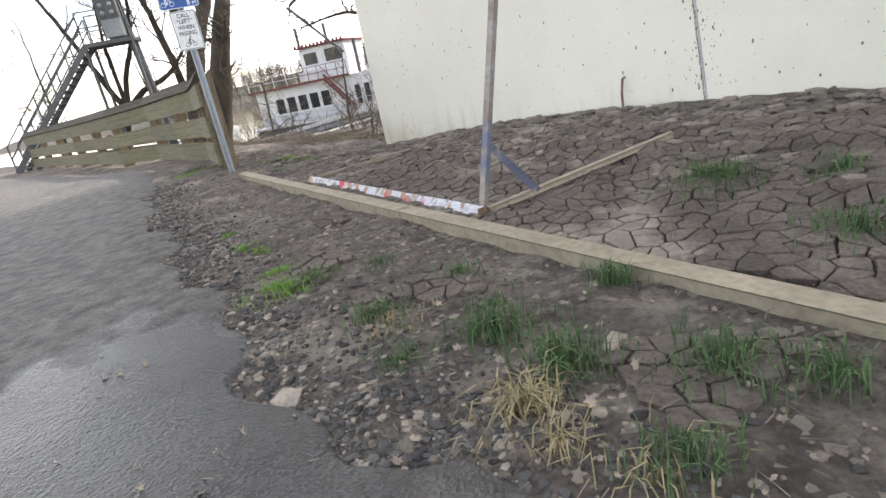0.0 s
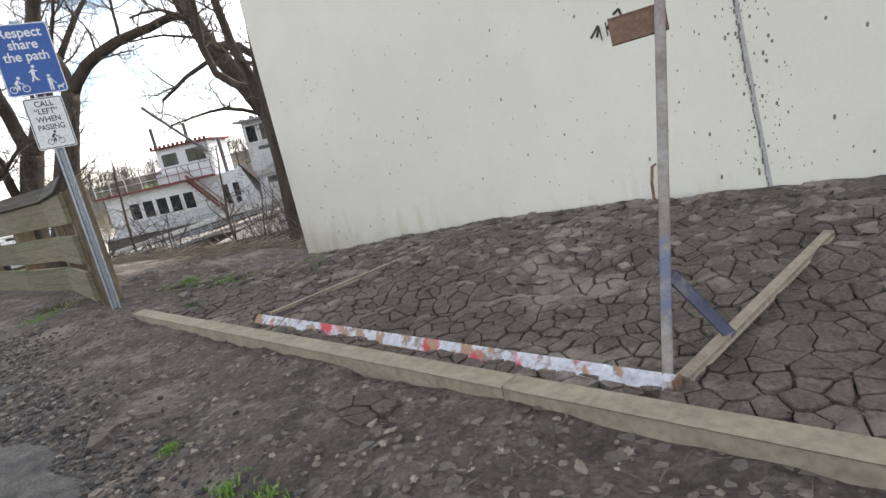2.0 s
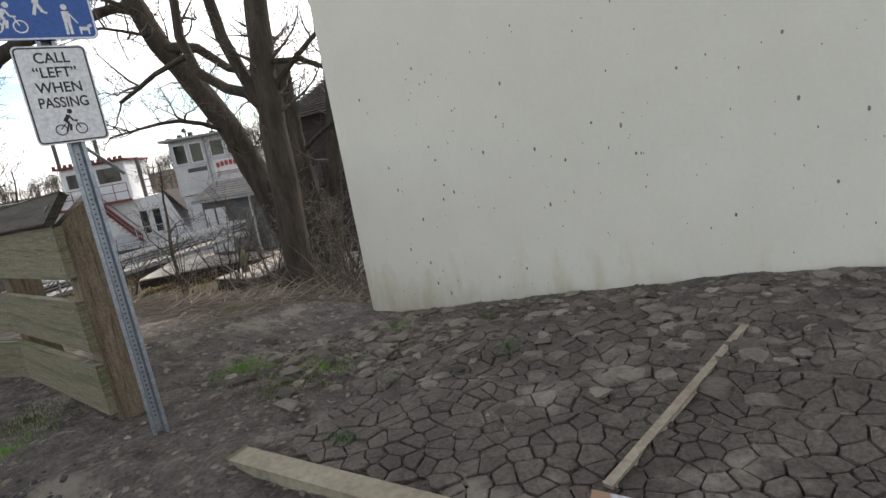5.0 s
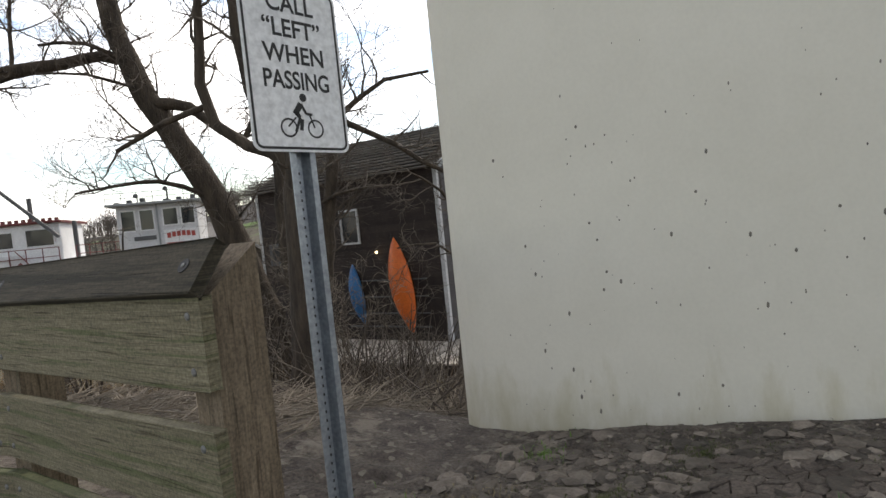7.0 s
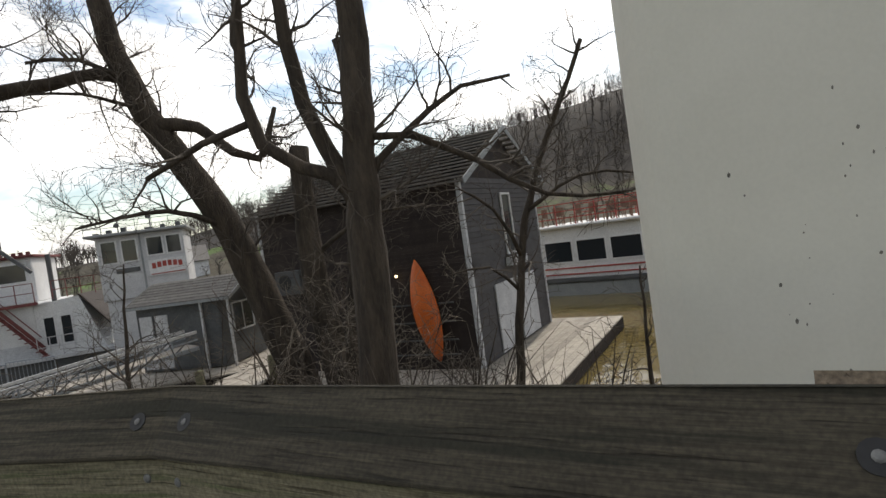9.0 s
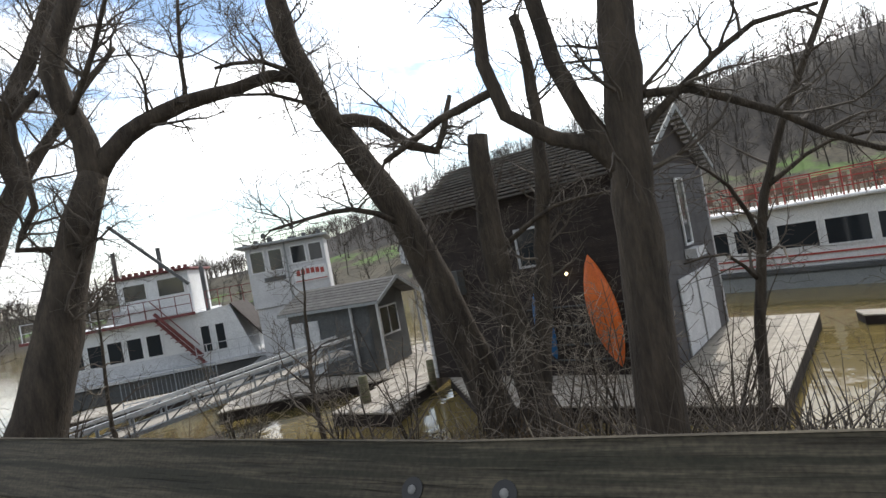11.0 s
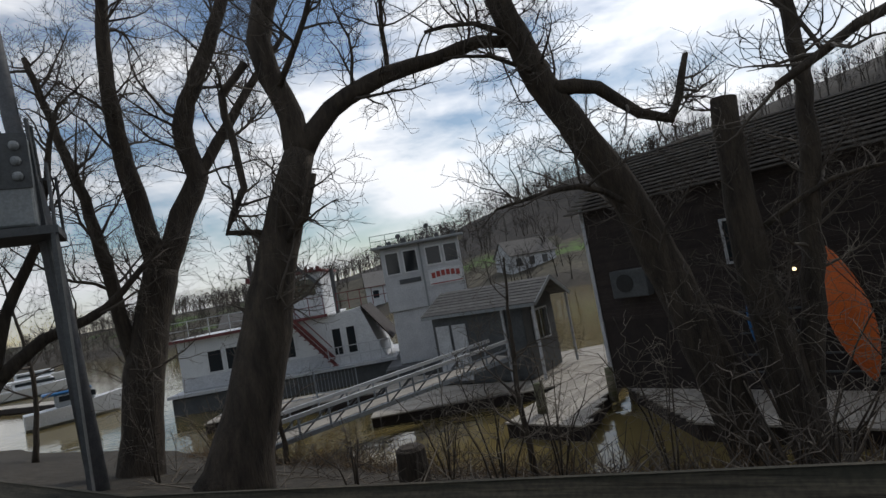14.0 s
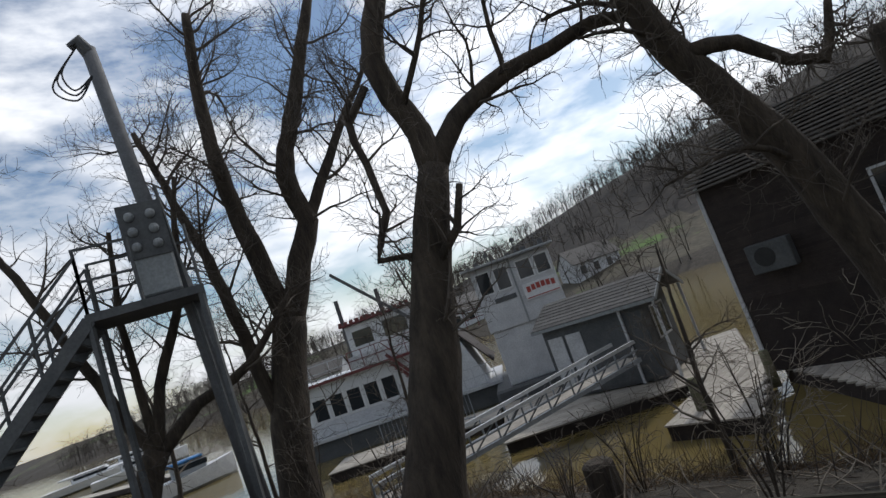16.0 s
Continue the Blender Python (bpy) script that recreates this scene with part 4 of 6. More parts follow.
def tree(limbs, seed, label, density=1.6, reach=1.5, droop=0.0, depth=3, name="tree", twig=None):
    rnd = random.Random(seed)
    ob = thing(name, label, "tree")
    tv, tf, cv, cf = [], [], [], []
    for k, (nodes, r0, r1) in enumerate(limbs):
        run = spline(nodes, 0.35)
        n = len(run)
        for i in range(1, n - 1):
            run[i] = run[i] + Vector((rnd.gauss(0, 0.015), rnd.gauss(0, 0.015), 0))
        rad = [r0 + (r1 - r0) * (i / (n - 1)) for i in range(n)]
        if k == 0:
            rad[0] *= 1.25
            if n > 2:
                rad[1] *= 1.08
        rad = [q * (1 + 0.03 * math.sin(i * 1.3 + k)) for i, q in enumerate(rad)]
        tube_raw(tv, tf, run, rad, 14 if r0 > 0.15 else 8)
        if density:
            half = [(p, q) for p, q in zip(run, rad) if p.z > run[0].z + 1.0 or k > 0 or r0 < 0.1] or list(zip(run, rad))
            if len(half) > 2:
                grow(rnd, cv, cf, [h[0] for h in half], [h[1] for h in half], depth, density, reach, droop)
    raw_mesh("trunk", tv, tf, M_bark, ob, "dark furrowed bark", smooth=True)
    if cv:
        raw_mesh("crown", cv, cf, twig or M_twig, ob, "bare leafless branches and twigs")
    return ob


EYE2 = Vector((-5.3, 7.3, 1.7))


def nearer(pts, k):
    return [EYE2 + (Vector(p) - EYE2) * k for p in pts]


# the forked tree whose one limb arches over
tree([([(-11.15, 17.36, -0.9), (-10.51, 17.57, 0.97), (-10.14, 17.69, 2.23), (-9.79, 17.8, 3.35), (-9.44, 17.91, 4.24)], 0.50, 0.25),
      ([(-9.46, 17.9, 4.1), (-9.5, 17.9, 4.84), (-9.7, 17.83, 5.54), (-9.78, 17.81, 6.13), (-9.62, 17.86, 6.76), (-9.28, 17.97, 7.61), (-8.9, 18.1, 9.4)], 0.23, 0.14),
      ([(-9.44, 17.91, 4.15), (-9.2, 17.98, 4.5), (-8.84, 18.11, 4.91), (-7.82, 18.44, 5.45), (-6.88, 18.74, 5.70), (-6.1, 18.6, 5.82), (-5.45, 18.3, 5.55)], 0.19, 0.10),
      ([(-9.9, 17.76, 2.9), (-10.3, 17.64, 3.0), (-10.7, 17.51, 3.05), (-10.37, 17.62, 3.75), (-10.41, 17.6, 4.56), (-10.47, 17.58, 5.27), (-10.05, 17.72, 5.79)], 0.05, 0.07),
      ([(-9.9, 17.6, 2.7), (-9.4, 17.4, 3.1), (-9.15, 17.3, 3.7)], 0.09, 0.05),
      ([(-9.55, 17.7, 5.3), (-8.9, 17.4, 6.2), (-8.4, 17.3, 7.4)], 0.06, 0.03),
      ([(-7.8, 18.44, 5.45), (-7.75, 18.5, 6.3), (-7.6, 18.5, 7.6)], 0.05, 0.03)],
     21, "tall bare riverbank tree forking into an upright and an arching limb", 3.7, 1.5)
# the leaning tree
tree([(nearer([(-2.4, 19.6, -3.1), (-3.07, 19.51, -0.28), (-3.69, 19.44, 1.77), (-4.17, 19.39, 3.1), (-5.18, 19.28, 5.04), (-5.59, 19.23, 6.37), (-5.78, 19.21, 7.6),
               (-5.6, 19.2, 9.2)], 0.92), 0.43, 0.17),
      (nearer([(-4.98, 19.18, 4.85), (-4.21, 19.15, 4.74), (-3.53, 19.13, 4.11), (-2.99, 19.12, 3.9), (-2.75, 19.1, 4.3), (-2.48, 19.1, 5.06)], 0.92), 0.15, 0.05),
      (nearer([(-5.4, 19.2, 5.8), (-6.3, 19.0, 6.3), (-7.2, 18.8, 6.2)], 0.92), 0.06, 0.03),
      (nearer([(-5.2, 19.2, 5.2), (-6.2, 18.4, 5.4), (-7.0, 17.9, 5.3)], 0.92), 0.05, 0.02),
      (nearer([(-3.9, 19.4, 2.4), (-5.0, 18.6, 2.9), (-6.6, 18.0, 2.7)], 0.92), 0.07, 0.02)],
     22, "big bare tree leaning out over the bank", 3.7, 1.6)
# cut trunk beside it
tree([(nearer([(-1.8, 18.3, -2.9), (-2.1, 18.37, -0.9), (-2.3, 18.4, 1.14), (-2.28, 18.4, 2.93), (-2.22, 18.39, 3.95)], 0.96), 0.38, 0.20),
      (nearer([(-1.9, 18.3, -1.5), (-1.5, 18.2, 0.6), (-1.15, 18.1, 2.6), (-0.95, 18.1, 4.6), (-1.1, 18.1, 6.2)], 0.96), 0.20, 0.10),
      (nearer([(-2.1, 18.3, 1.6), (-1.1, 17.8, 2.2), (0.2, 17.5, 2.3)], 0.96), 0.06, 0.02)],
     23, "stout trunk sawn off at the top beside a slimmer stem", 3.4, 1.4)
# near tree by the fence
tree([([(-2.40, 12.5, -1.2), (-2.32, 12.46, -0.5), (-2.28, 12.45, 0.45), (-2.21, 12.42, 1.49), (-2.16, 12.4, 2.28), (-2.09, 12.37, 3.18), (-2.03, 12.35, 4.08), (-1.95, 12.3, 6.5)], 0.27, 0.13),
      ([(-2.25, 12.45, 2.1), (-2.35, 12.47, 2.45), (-2.52, 12.54, 2.85), (-2.68, 12.6, 3.44), (-2.79, 12.64, 4.26), (-2.9, 12.7, 5.8)], 0.12, 0.06),
      ([(-2.25, 12.45, 2.2), (-2.5, 12.52, 2.52), (-2.85, 12.66, 2.66), (-3.25, 12.81, 3.01), (-3.38, 12.86, 3.6), (-3.31, 12.84, 4.38), (-3.2, 12.8, 5.6)], 0.10, 0.05),
      ([(-2.1, 12.38, 2.3), (-1.95, 12.3, 2.6), (-1.6, 12.19, 2.89), (-0.91, 11.93, 3.34), (-0.3, 11.8, 3.4)], 0.06, 0.02),
      ([(-2.0, 12.3, 2.9), (-1.55, 12.17, 2.85), (-0.84, 11.9, 2.43), (-0.1, 11.63, 1.91), (0.69, 11.33, 1.8), (1.22, 11.13, 1.86)], 0.05, 0.015),
      ([(-3.3, 12.84, 3.3), (-3.9, 12.9, 3.1), (-4.6, 13.0, 2.75)], 0.05, 0.03)],
     24, "straight ridged tree trunk with forking bare limbs", 3.7, 1.25, 0.03)
tree([([(0.55, 15.2, -2.6), (0.8, 15.06, -0.61), (1.06, 14.9, 1.26), (1.48, 14.63, 2.66), (1.91, 14.36, 3.64), (2.3, 14.1, 4.6)], 0.10, 0.04),
      ([(1.0, 14.9, 1.0), (0.5, 14.7, 1.9), (-0.2, 14.4, 2.3)], 0.045, 0.015),
      ([(1.2, 14.8, 1.8), (2.2, 14.6, 2.3), (3.2, 14.3, 2.2), (3.9, 14.1, 1.6)], 0.045, 0.012),
      ([(0.9, 15.0, 0.4), (0.3, 14.8, 0.9), (-0.5, 14.6, 0.9)], 0.035, 0.012)],
     25, "slender bare sapling at the water's edge", 3.2, 1.2, 0.07)
tree([([(-14.6, 20.9, -1.6), (-14.53, 20.97, -0.73), (-14.19, 21.17, 1.3), (-13.74, 21.42, 3.09)], 0.46, 0.36),
      ([(-13.78, 21.4, 2.9), (-13.99, 21.27, 4.83), (-14.17, 21.18, 6.63), (-14.13, 21.19, 8.58), (-13.9, 21.32, 10.74)], 0.26, 0.10),
      ([(-13.74, 21.42, 2.9), (-13.2, 21.71, 4.28), (-12.82, 21.92, 5.15), (-12.93, 21.87, 6.39), (-12.31, 22.21, 8.14), (-11.2, 22.83, 11.02)], 0.30, 0.12),
      ([(-12.85, 21.9, 5.0), (-12.1, 22.32, 6.32), (-11.33, 22.75, 7.58), (-10.52, 23.2, 8.77)], 0.16, 0.06),
      ([(-14.3, 21.1, 0.6), (-14.46, 21.01, 1.38), (-14.63, 20.92, 3.1), (-14.84, 20.8, 4.83), (-15.08, 20.67, 5.91), (-15.5, 20.5, 8.0)], 0.18, 0.06)],
     26, "bare multi-stemmed tree on the bank", 3.2, 2.3)
tree([([(-16.35, 18.5, -0.6), (-16.1, 18.66, 0.7), (-15.78, 18.88, 1.42)], 0.28, 0.22),
      ([(-15.78, 18.88, 1.3), (-15.81, 18.87, 3.18), (-15.81, 18.87, 3.82), (-15.6, 18.9, 5.5)], 0.10, 0.04),
      ([(-15.78, 18.88, 1.3), (-15.55, 19.04, 2.49), (-15.05, 19.38, 3.68), (-14.84, 19.53, 4.66), (-14.5, 19.7, 6.4)], 0.12, 0.04),
      ([(-15.78, 18.88, 1.3), (-15.11, 19.34, 1.95), (-14.21, 19.96, 2.38), (-13.2, 20.6, 3.6)], 0.14, 0.04),
      ([(-15.78, 18.88, 1.3), (-16.18, 18.61, 2.44), (-16.63, 18.3, 4.06), (-16.92, 18.1, 5.02), (-17.6, 17.6, 7.0)], 0.12, 0.04)],
     27, "low bare tree splitting into many upright limbs", 3.2, 1.5)
# thicket of saplings between
for k, (x, y, h) in enumerate(((-6.4, 19.2, 4.2), (-12.2, 23.2, 5.0), (-19.5, 24.5, 6.0), (-23.0, 22.0, 7.0), (2.9, 14.2, 3.2), (-18.2, 27.5, 6.5))):
    rr = random.Random(60 + k)
    z0 = max(gz(x, y), -2.6) - 0.1
    tree([([(x, y, z0), (x + rr.uniform(-.3, .3), y, z0 + h * 0.4), (x + rr.uniform(-.8, .8), y + 0.2, z0 + h)], 0.035 + 0.008 * h, 0.015)],
         40 + k, "thin bare sapling in the riverside thicket", 3.0, 0.34 * h, 0.05, name="sapling")


# tangled shrubs on the lower bank
for k, (x, y, h) in enumerate(((-3.3, 16.0, 3.4), (-1.2, 15.6, 3.6), (0.1, 15.2, 3.2), (-4.7, 16.9, 2.8), (-0.7, 13.8, 2.6), (-6.1, 18.3, 2.4), (1.3, 13.4, 2.6), (-2.3, 14.4, 2.4),
                               (-13.5, 19.6, 2.4), (-11.9, 18.9, 2.0), (-9.2, 16.8, 1.6), (-3.9, 14.6, 2.2), (-3.0, 13.6, 1.8), (-1.6, 14.9, 2.6), (-8.0, 19.4, 2.2), (-7.2, 15.5, 2.0), (-5.2, 12.6, 1.6), (-12.6, 21.8, 2.6))):
    rr = random.Random(160 + k)
    z0 = max(gz(x, y), -2.5) - 0.1
    stems = []
    for j in range(6):
        az, out = rr.uniform(0, 6.28), rr.uniform(0.25, 0.8) * h * 0.6
        dx, dy = math.cos(az) * out, math.sin(az) * out
        stems.append(([(x + dx * 0.05, y + dy * 0.05, z0), (x + dx * 0.35, y + dy * 0.35, z0 + h * rr.uniform(0.35, 0.5)),
                       (x + dx, y + dy, z0 + h * rr.uniform(0.6, 1.0))], rr.uniform(0.012, 0.022), 0.005))
    tree(stems, 200 + k, "tangled leafless shrub on the lower bank", 3.4, 0.75, 0.06, 2, name="shrub", twig=M_drytwig if k % 2 else M_twig)


# ---- docks ----
def deck(name, corners, z, thick, label, along, board_w=0.16):
    """A plank dock: rim frame below, boards cut to the outline."""
    ob = thing(name, label, "dock")
    cs = [Vector(c) for c in corners]
    bm = bmesh.new()
    lo = [bm.verts.new((c.x, c.y, z - thick)) for c in cs]
    hi = [bm.verts.new((c.x, c.y, z - 0.04)) for c in cs]
    n = len(cs)
    bm.faces.new(hi)
    bm.faces.new(list(reversed(lo)))
    for i in range(n):
        bm.faces.new((lo[i], lo[(i + 1) % n], hi[(i + 1) % n], hi[i]))
    bmesh.ops.recalc_face_normals(bm, faces=bm.faces)
    part("float", bm, M_brown, ob, "dark rim and floats")
    u = Vector(along).normalized()
    v = Vector((-u.y, u.x))
    ks = [c.dot(v) for c in cs]
    k0, k1 = min(ks), max(ks)
    k = k0 + board_w / 2
    while k < k1:
        xs = []
        for i in range(n):
            a, b = cs[i], cs[(i + 1) % n]
            ka, kb = a.dot(v) - k, b.dot(v) - k
            if ka * kb < 0:
                xs.append(a.lerp(b, ka / (ka - kb)).dot(u))
        if len(xs) >= 2:
            p, q = u * (min(xs) - 0.03) + v * k, u * (max(xs) + 0.03) + v * k
            part("plank", beam((p.x, p.y, z - 0.02), (q.x, q.y, z - 0.02), board_w - 0.012, 0.04), M_deck, ob)
        k += board_w
    return ob


HA, HL, HG = Vector((1.65, 19.42)), Vector((-0.70, 0.714)), Vector((0.714, 0.70))
deck("dock", [(1.83, 16.24), (7.88, 22.09), (3.5, 27.5), (-3.0, 24.6), (-2.9, 20.4)], DOCK_Z, 0.42, "grey plank floating dock round the houseboat", (0.72, 0.70), 0.22)
deck("dock", [(-6.58, 23.0), (-4.94, 21.6), (-2.4, 26.7), (-3.9, 27.4)], DOCK_Z, 0.42, "sunlit plank finger dock with a post", (0.63, 0.77), 0.2)
deck("dock", [(-10.5, 26.6), (-3.0, 26.3), (-1.0, 32.5), (-10.5, 33)], DOCK_Z - 0.05, 0.35, "plank dock under the low boathouse", (1, 0.0), 0.25)
deck("dock", [(8.5, 21.2), (8.9, 21.9), (14.5, 15.0), (14.0, 14.4)], DOCK_Z - 0.1, 0.35, "narrow grey plank floating walkway by the tour boat", (0.63, -0.775), 0.2)
bm = tube([(-5.6, 23.3, DOCK_Z - 0.2), (-5.6, 23.3, DOCK_Z + 0.75)], [0.14, 0.13], 10)
tagged(link_mesh("mooring_post", bm, M_fence, smooth=True), "stout grey mooring post on the finger dock", "post")
bm = tube([(-3.6, 23.9, DOCK_Z - 0.2), (-3.6, 23.9, DOCK_Z + 0.7)], [0.12, 0.11], 10)
tagged(link_mesh("mooring_post", bm, M_fence, smooth=True), "stout grey mooring post on the finger dock", "post")


# ---- houseboat with kayaks ----
def local_thing(name, label, category, o, u):
    ob = new(name)
    uu = Vector((u[0], u[1], 0)).normalized()
    ob.matrix_world = pose(o[0], o[1], o[2], 0, 0, math.degrees(math.atan2(uu.y, uu.x)))
    return tagged(ob, label, category)


def gable_body(lx, ly, z0, eave, ridge, along_x=True):
    """Walls of a gabled house from the origin, x 0..lx, y 0..ly."""
    bm = bmesh.new()
    if along_x:
        prof = [(0, z0), (ly, z0), (ly, eave), (ly / 2, ridge), (0, eave)]
        a = [bm.verts.new((0, y, z)) for y, z in prof]
        b = [bm.verts.new((lx, y, z)) for y, z in prof]
    else:
        prof = [(0, z0), (lx, z0), (lx, eave), (lx / 2, ridge), (0, eave)]
        a = [bm.verts.new((x, 0, z)) for x, z in prof]
        b = [bm.verts.new((x, ly, z)) for x, z in prof]
    bm.faces.new(a)
    bm.faces.new(list(reversed(b)))
    for i in range(5):
        bm.faces.new((a[i], b[i], b[(i + 1) % 5], a[(i + 1) % 5]))
    bmesh.ops.recalc_face_normals(bm, faces=bm.faces)
    return bm


def window(parent, x0, x1, y, z0, z1, fr, depth=0.05, face=-1, mullions=1, axis="x"):
    """A framed pane on a wall facing -y (axis x) or +x / -x (axis y)."""
    def bx(a0, a1, d0, d1, c0, c1):
        d0, d1 = sorted((d0, d1))
        return box(a0, a1, d0, d1, c0, c1) if axis == "x" else box(d0, d1, a0, a1, c0, c1)
    w = part("window", bx(x0, x1, y, y + face * 0.012, z0, z1), M_glass, parent)
    f = 0.06
    for a0, a1, c0, c1 in ((x0 - f, x1 + f, z1, z1 + f), (x0 - f, x1 + f, z0 - f, z0), (x0 - f, x0, z0, z1), (x1, x1 + f, z0, z1)):
        part("window_frame", bx(a0, a1, y, y + face * depth, c0, c1), fr, w)
    for k in range(1, mullions + 1):
        xm = x0 + (x1 - x0) * k / (mullions + 1)
        part("mullion", bx(xm - 0.02, xm + 0.02, y, y + face * depth * 0.8, z0, z1), fr, w)
    return w


hb = local_thing("houseboat", "dark two-storey floating boathouse with shingled gable roof and white corner trim", "houseboat", (HA.x, HA.y, 0), (HL.x, HL.y))
# local x runs along the long side away from the corner, local -y is the side away from the water's far bank
LX, LY, E0, RG = 7.15, 6.0, 3.0, 4.45
body = gable_body(LX, LY, DOCK_Z, E0, RG)
bmesh.ops.scale(body, verts=body.verts, vec=(1, -1, 1))
bmesh.ops.recalc_face_normals(body, faces=body.faces)
# dark wall colour also stands for the shaded open floor behind the kayaks
part("wall", body, M_brown, hb)
for i in range(34):
    z = DOCK_Z + 0.1 + i * 0.148
    if z < E0 - 0.1:
        part("clapboard", beam((-0.012, -0.08, z), (-0.012, -LY + 0.08, z), 0.03, 0.145, up=(0.16, 0, 1)), M_siding, hb)
    else:
        half = (LY / 2) * (RG - z) / (RG - E0) - 0.1
        if half > 0.2:
            part("clapboard", beam((-0.012, -LY / 2 + half, z), (-0.012, -LY / 2 - half, z), 0.03, 0.145, up=(0.16, 0, 1)), M_siding, hb)
for i in range(32):
    z = DOCK_Z + 1.9 + i * 0.10
    if z < E0 - 0.05:
        part("clapboard", beam((0.1, 0.012, z), (LX, 0.012, z), 0.03, 0.098), M_brown, hb)
for sgn, y0 in ((1, 0.38), (-1, -LY - 0.38)):
    rows = 14
    for r in range(rows):
        t0, t1 = r / rows, (r + 1) / rows
        ya, yb = y0 + (-LY / 2 - y0) * t0, y0 + (-LY / 2 - y0) * t1
        zz = lambda t: E0 - 0.18 + (RG + 0.06 - E0 + 0.18) * t
        part("shingle_course", box(-0.35, LX + 0.35, min(ya, yb) - 0.02, max(ya, yb) + 0.02, zz(t0) + 0.03, zz(t0) + 0.075), M_shingle, hb)
    part("bargeboard", beam((-0.34, y0, E0 - 0.16), (-0.34, -LY / 2, RG + 0.05), 0.03, 0.16), M_grey, hb)
part("corner_trim", box(-0.05, 0.07, -0.06, 0.05, DOCK_Z, E0), M_white2, hb, "pale vertical corner trim")
part("corner_trim", box(-0.05, 0.07, -LY - 0.05, -LY + 0.06, DOCK_Z, E0), M_white2, hb)
part("corner_trim", box(LX - 0.05, LX + 0.05, -0.05, 0.05, DOCK_Z, E0), M_white2, hb)
window(hb, -LY / 2 - 0.32, -LY / 2 + 0.32, -0.05, 0.75, 2.5, M_white, 0.05, -1, 0, "y")
part("window_box", box(-0.35, -0.05, -LY / 2 - 0.55, -LY / 2 + 0.55, 0.35, 0.6), M_white2, hb, "pale flower box under the window")
for y0, y1 in ((-1.3, -2.9), (-3.1, -4.7)):
    part("door", box(-0.09, -0.04, y1, y0, DOCK_Z + 0.08, -0.05, 0.01), M_white2, hb, "pale wooden barn door")
window(hb, 2.9, 3.5, 0.04, 0.95, 1.9, M_white2, 0.05, 1, 0)
ac = part("air_conditioner", box(5.45, 6.45, 0.05, 0.38, 0.4, 1.12, 0.02), M_darkgrey, hb, "dark grey wall air conditioner")
bm = bmesh.new()
g = bmesh.ops.create_cone(bm, cap_ends=True, segments=20, radius1=0.24, radius2=0.24, depth=0.02)
for v in g["verts"]:
    v.co = Vector((6.05 + v.co.x, 0.385 + v.co.z, 0.78 + v.co.y))
part("fan", bm, M_black, ac, "round dark fan grille")
for z in (-0.25, -0.75, -1.25, -1.65):
    part("rack_bar", beam((0.6, 0.05, z), (3.6, 0.05, z), 0.03, 0.04), M_darkgrey, hb, "dark kayak rack bar")
bm = bmesh.new()
bmesh.ops.create_uvsphere(bm, u_segments=12, v_segments=8, radius=0.04)
for v in bm.verts:
    v.co += Vector((2.2, 0.16, 0.6))
M_bulb = bpy.data.materials.new("lit_bulb")
M_bulb.use_nodes = True
M_bulb.node_tree.nodes["Principled BSDF"].inputs["Emission Color"].default_value = (1, 0.75, 0.4, 1)
M_bulb.node_tree.nodes["Principled BSDF"].inputs["Emission Strength"].default_value = 6
part("porch_lamp", bm, M_bulb, hb, "small lit porch bulb")


def kayak(name, material, top, bottom, label, width=0.62):
    ob = thing(name, label, "kayak")
    top, bottom = Vector(top), Vector(bottom)
    ax = (bottom - top)
    ln = ax.length
    ax.normalize()
    side = Vector((HL.x, HL.y, 0))
    side = (side - ax * side.dot(ax)).normalized()
    fr = ax.cross(side).normalized()
    if fr.dot(Vector((0, -1, 0))) < 0:
        fr = -fr
    bm = bmesh.new()
    rings = []
    for i in range(17):
        t = i / 16
        s = max(math.sin(math.pi * t) ** 0.75, 0.02)
        c = top + ax * (ln * t) - fr * (0.10 * (2 * t - 1) ** 2)
        rings.append([bm.verts.new(c + side * (width / 2 * s * math.cos(a)) + fr * (0.19 * s * math.sin(a) * (1 if math.sin(a) > 0 else 0.6)))
                      for a in [2 * math.pi * k / 14 for k in range(14)]])
    for a, b in zip(rings[:-1], rings[1:]):
        for k in range(14):
            bm.faces.new((a[k], a[(k + 1) % 14], b[(k + 1) % 14], b[k]))
    bm.faces.new(rings[0])
    bm.faces.new(list(reversed(rings[-1])))
    bmesh.ops.recalc_face_normals(bm, faces=bm.faces)
    part("hull", bm, material, ob, smooth=True)
    bm = tube([top + fr * 0.02 - ax * 0.12, top + fr * 0.02 + ax * 0.02], 0.012, 6)
    part("grab_loop", bm, M_black, ob)
    return ob


kayak("kayak", M_orange, (0.40, 20.40, 1.0), (0.66, 20.12, -1.85), "orange plastic kayak hung upright on the boathouse wall", 0.80)
kayak("kayak", M_blue, (-0.75, 21.55, 0.3), (-0.55, 21.35, -1.6), "blue plastic kayak hung upright on the boathouse wall", 0.5)

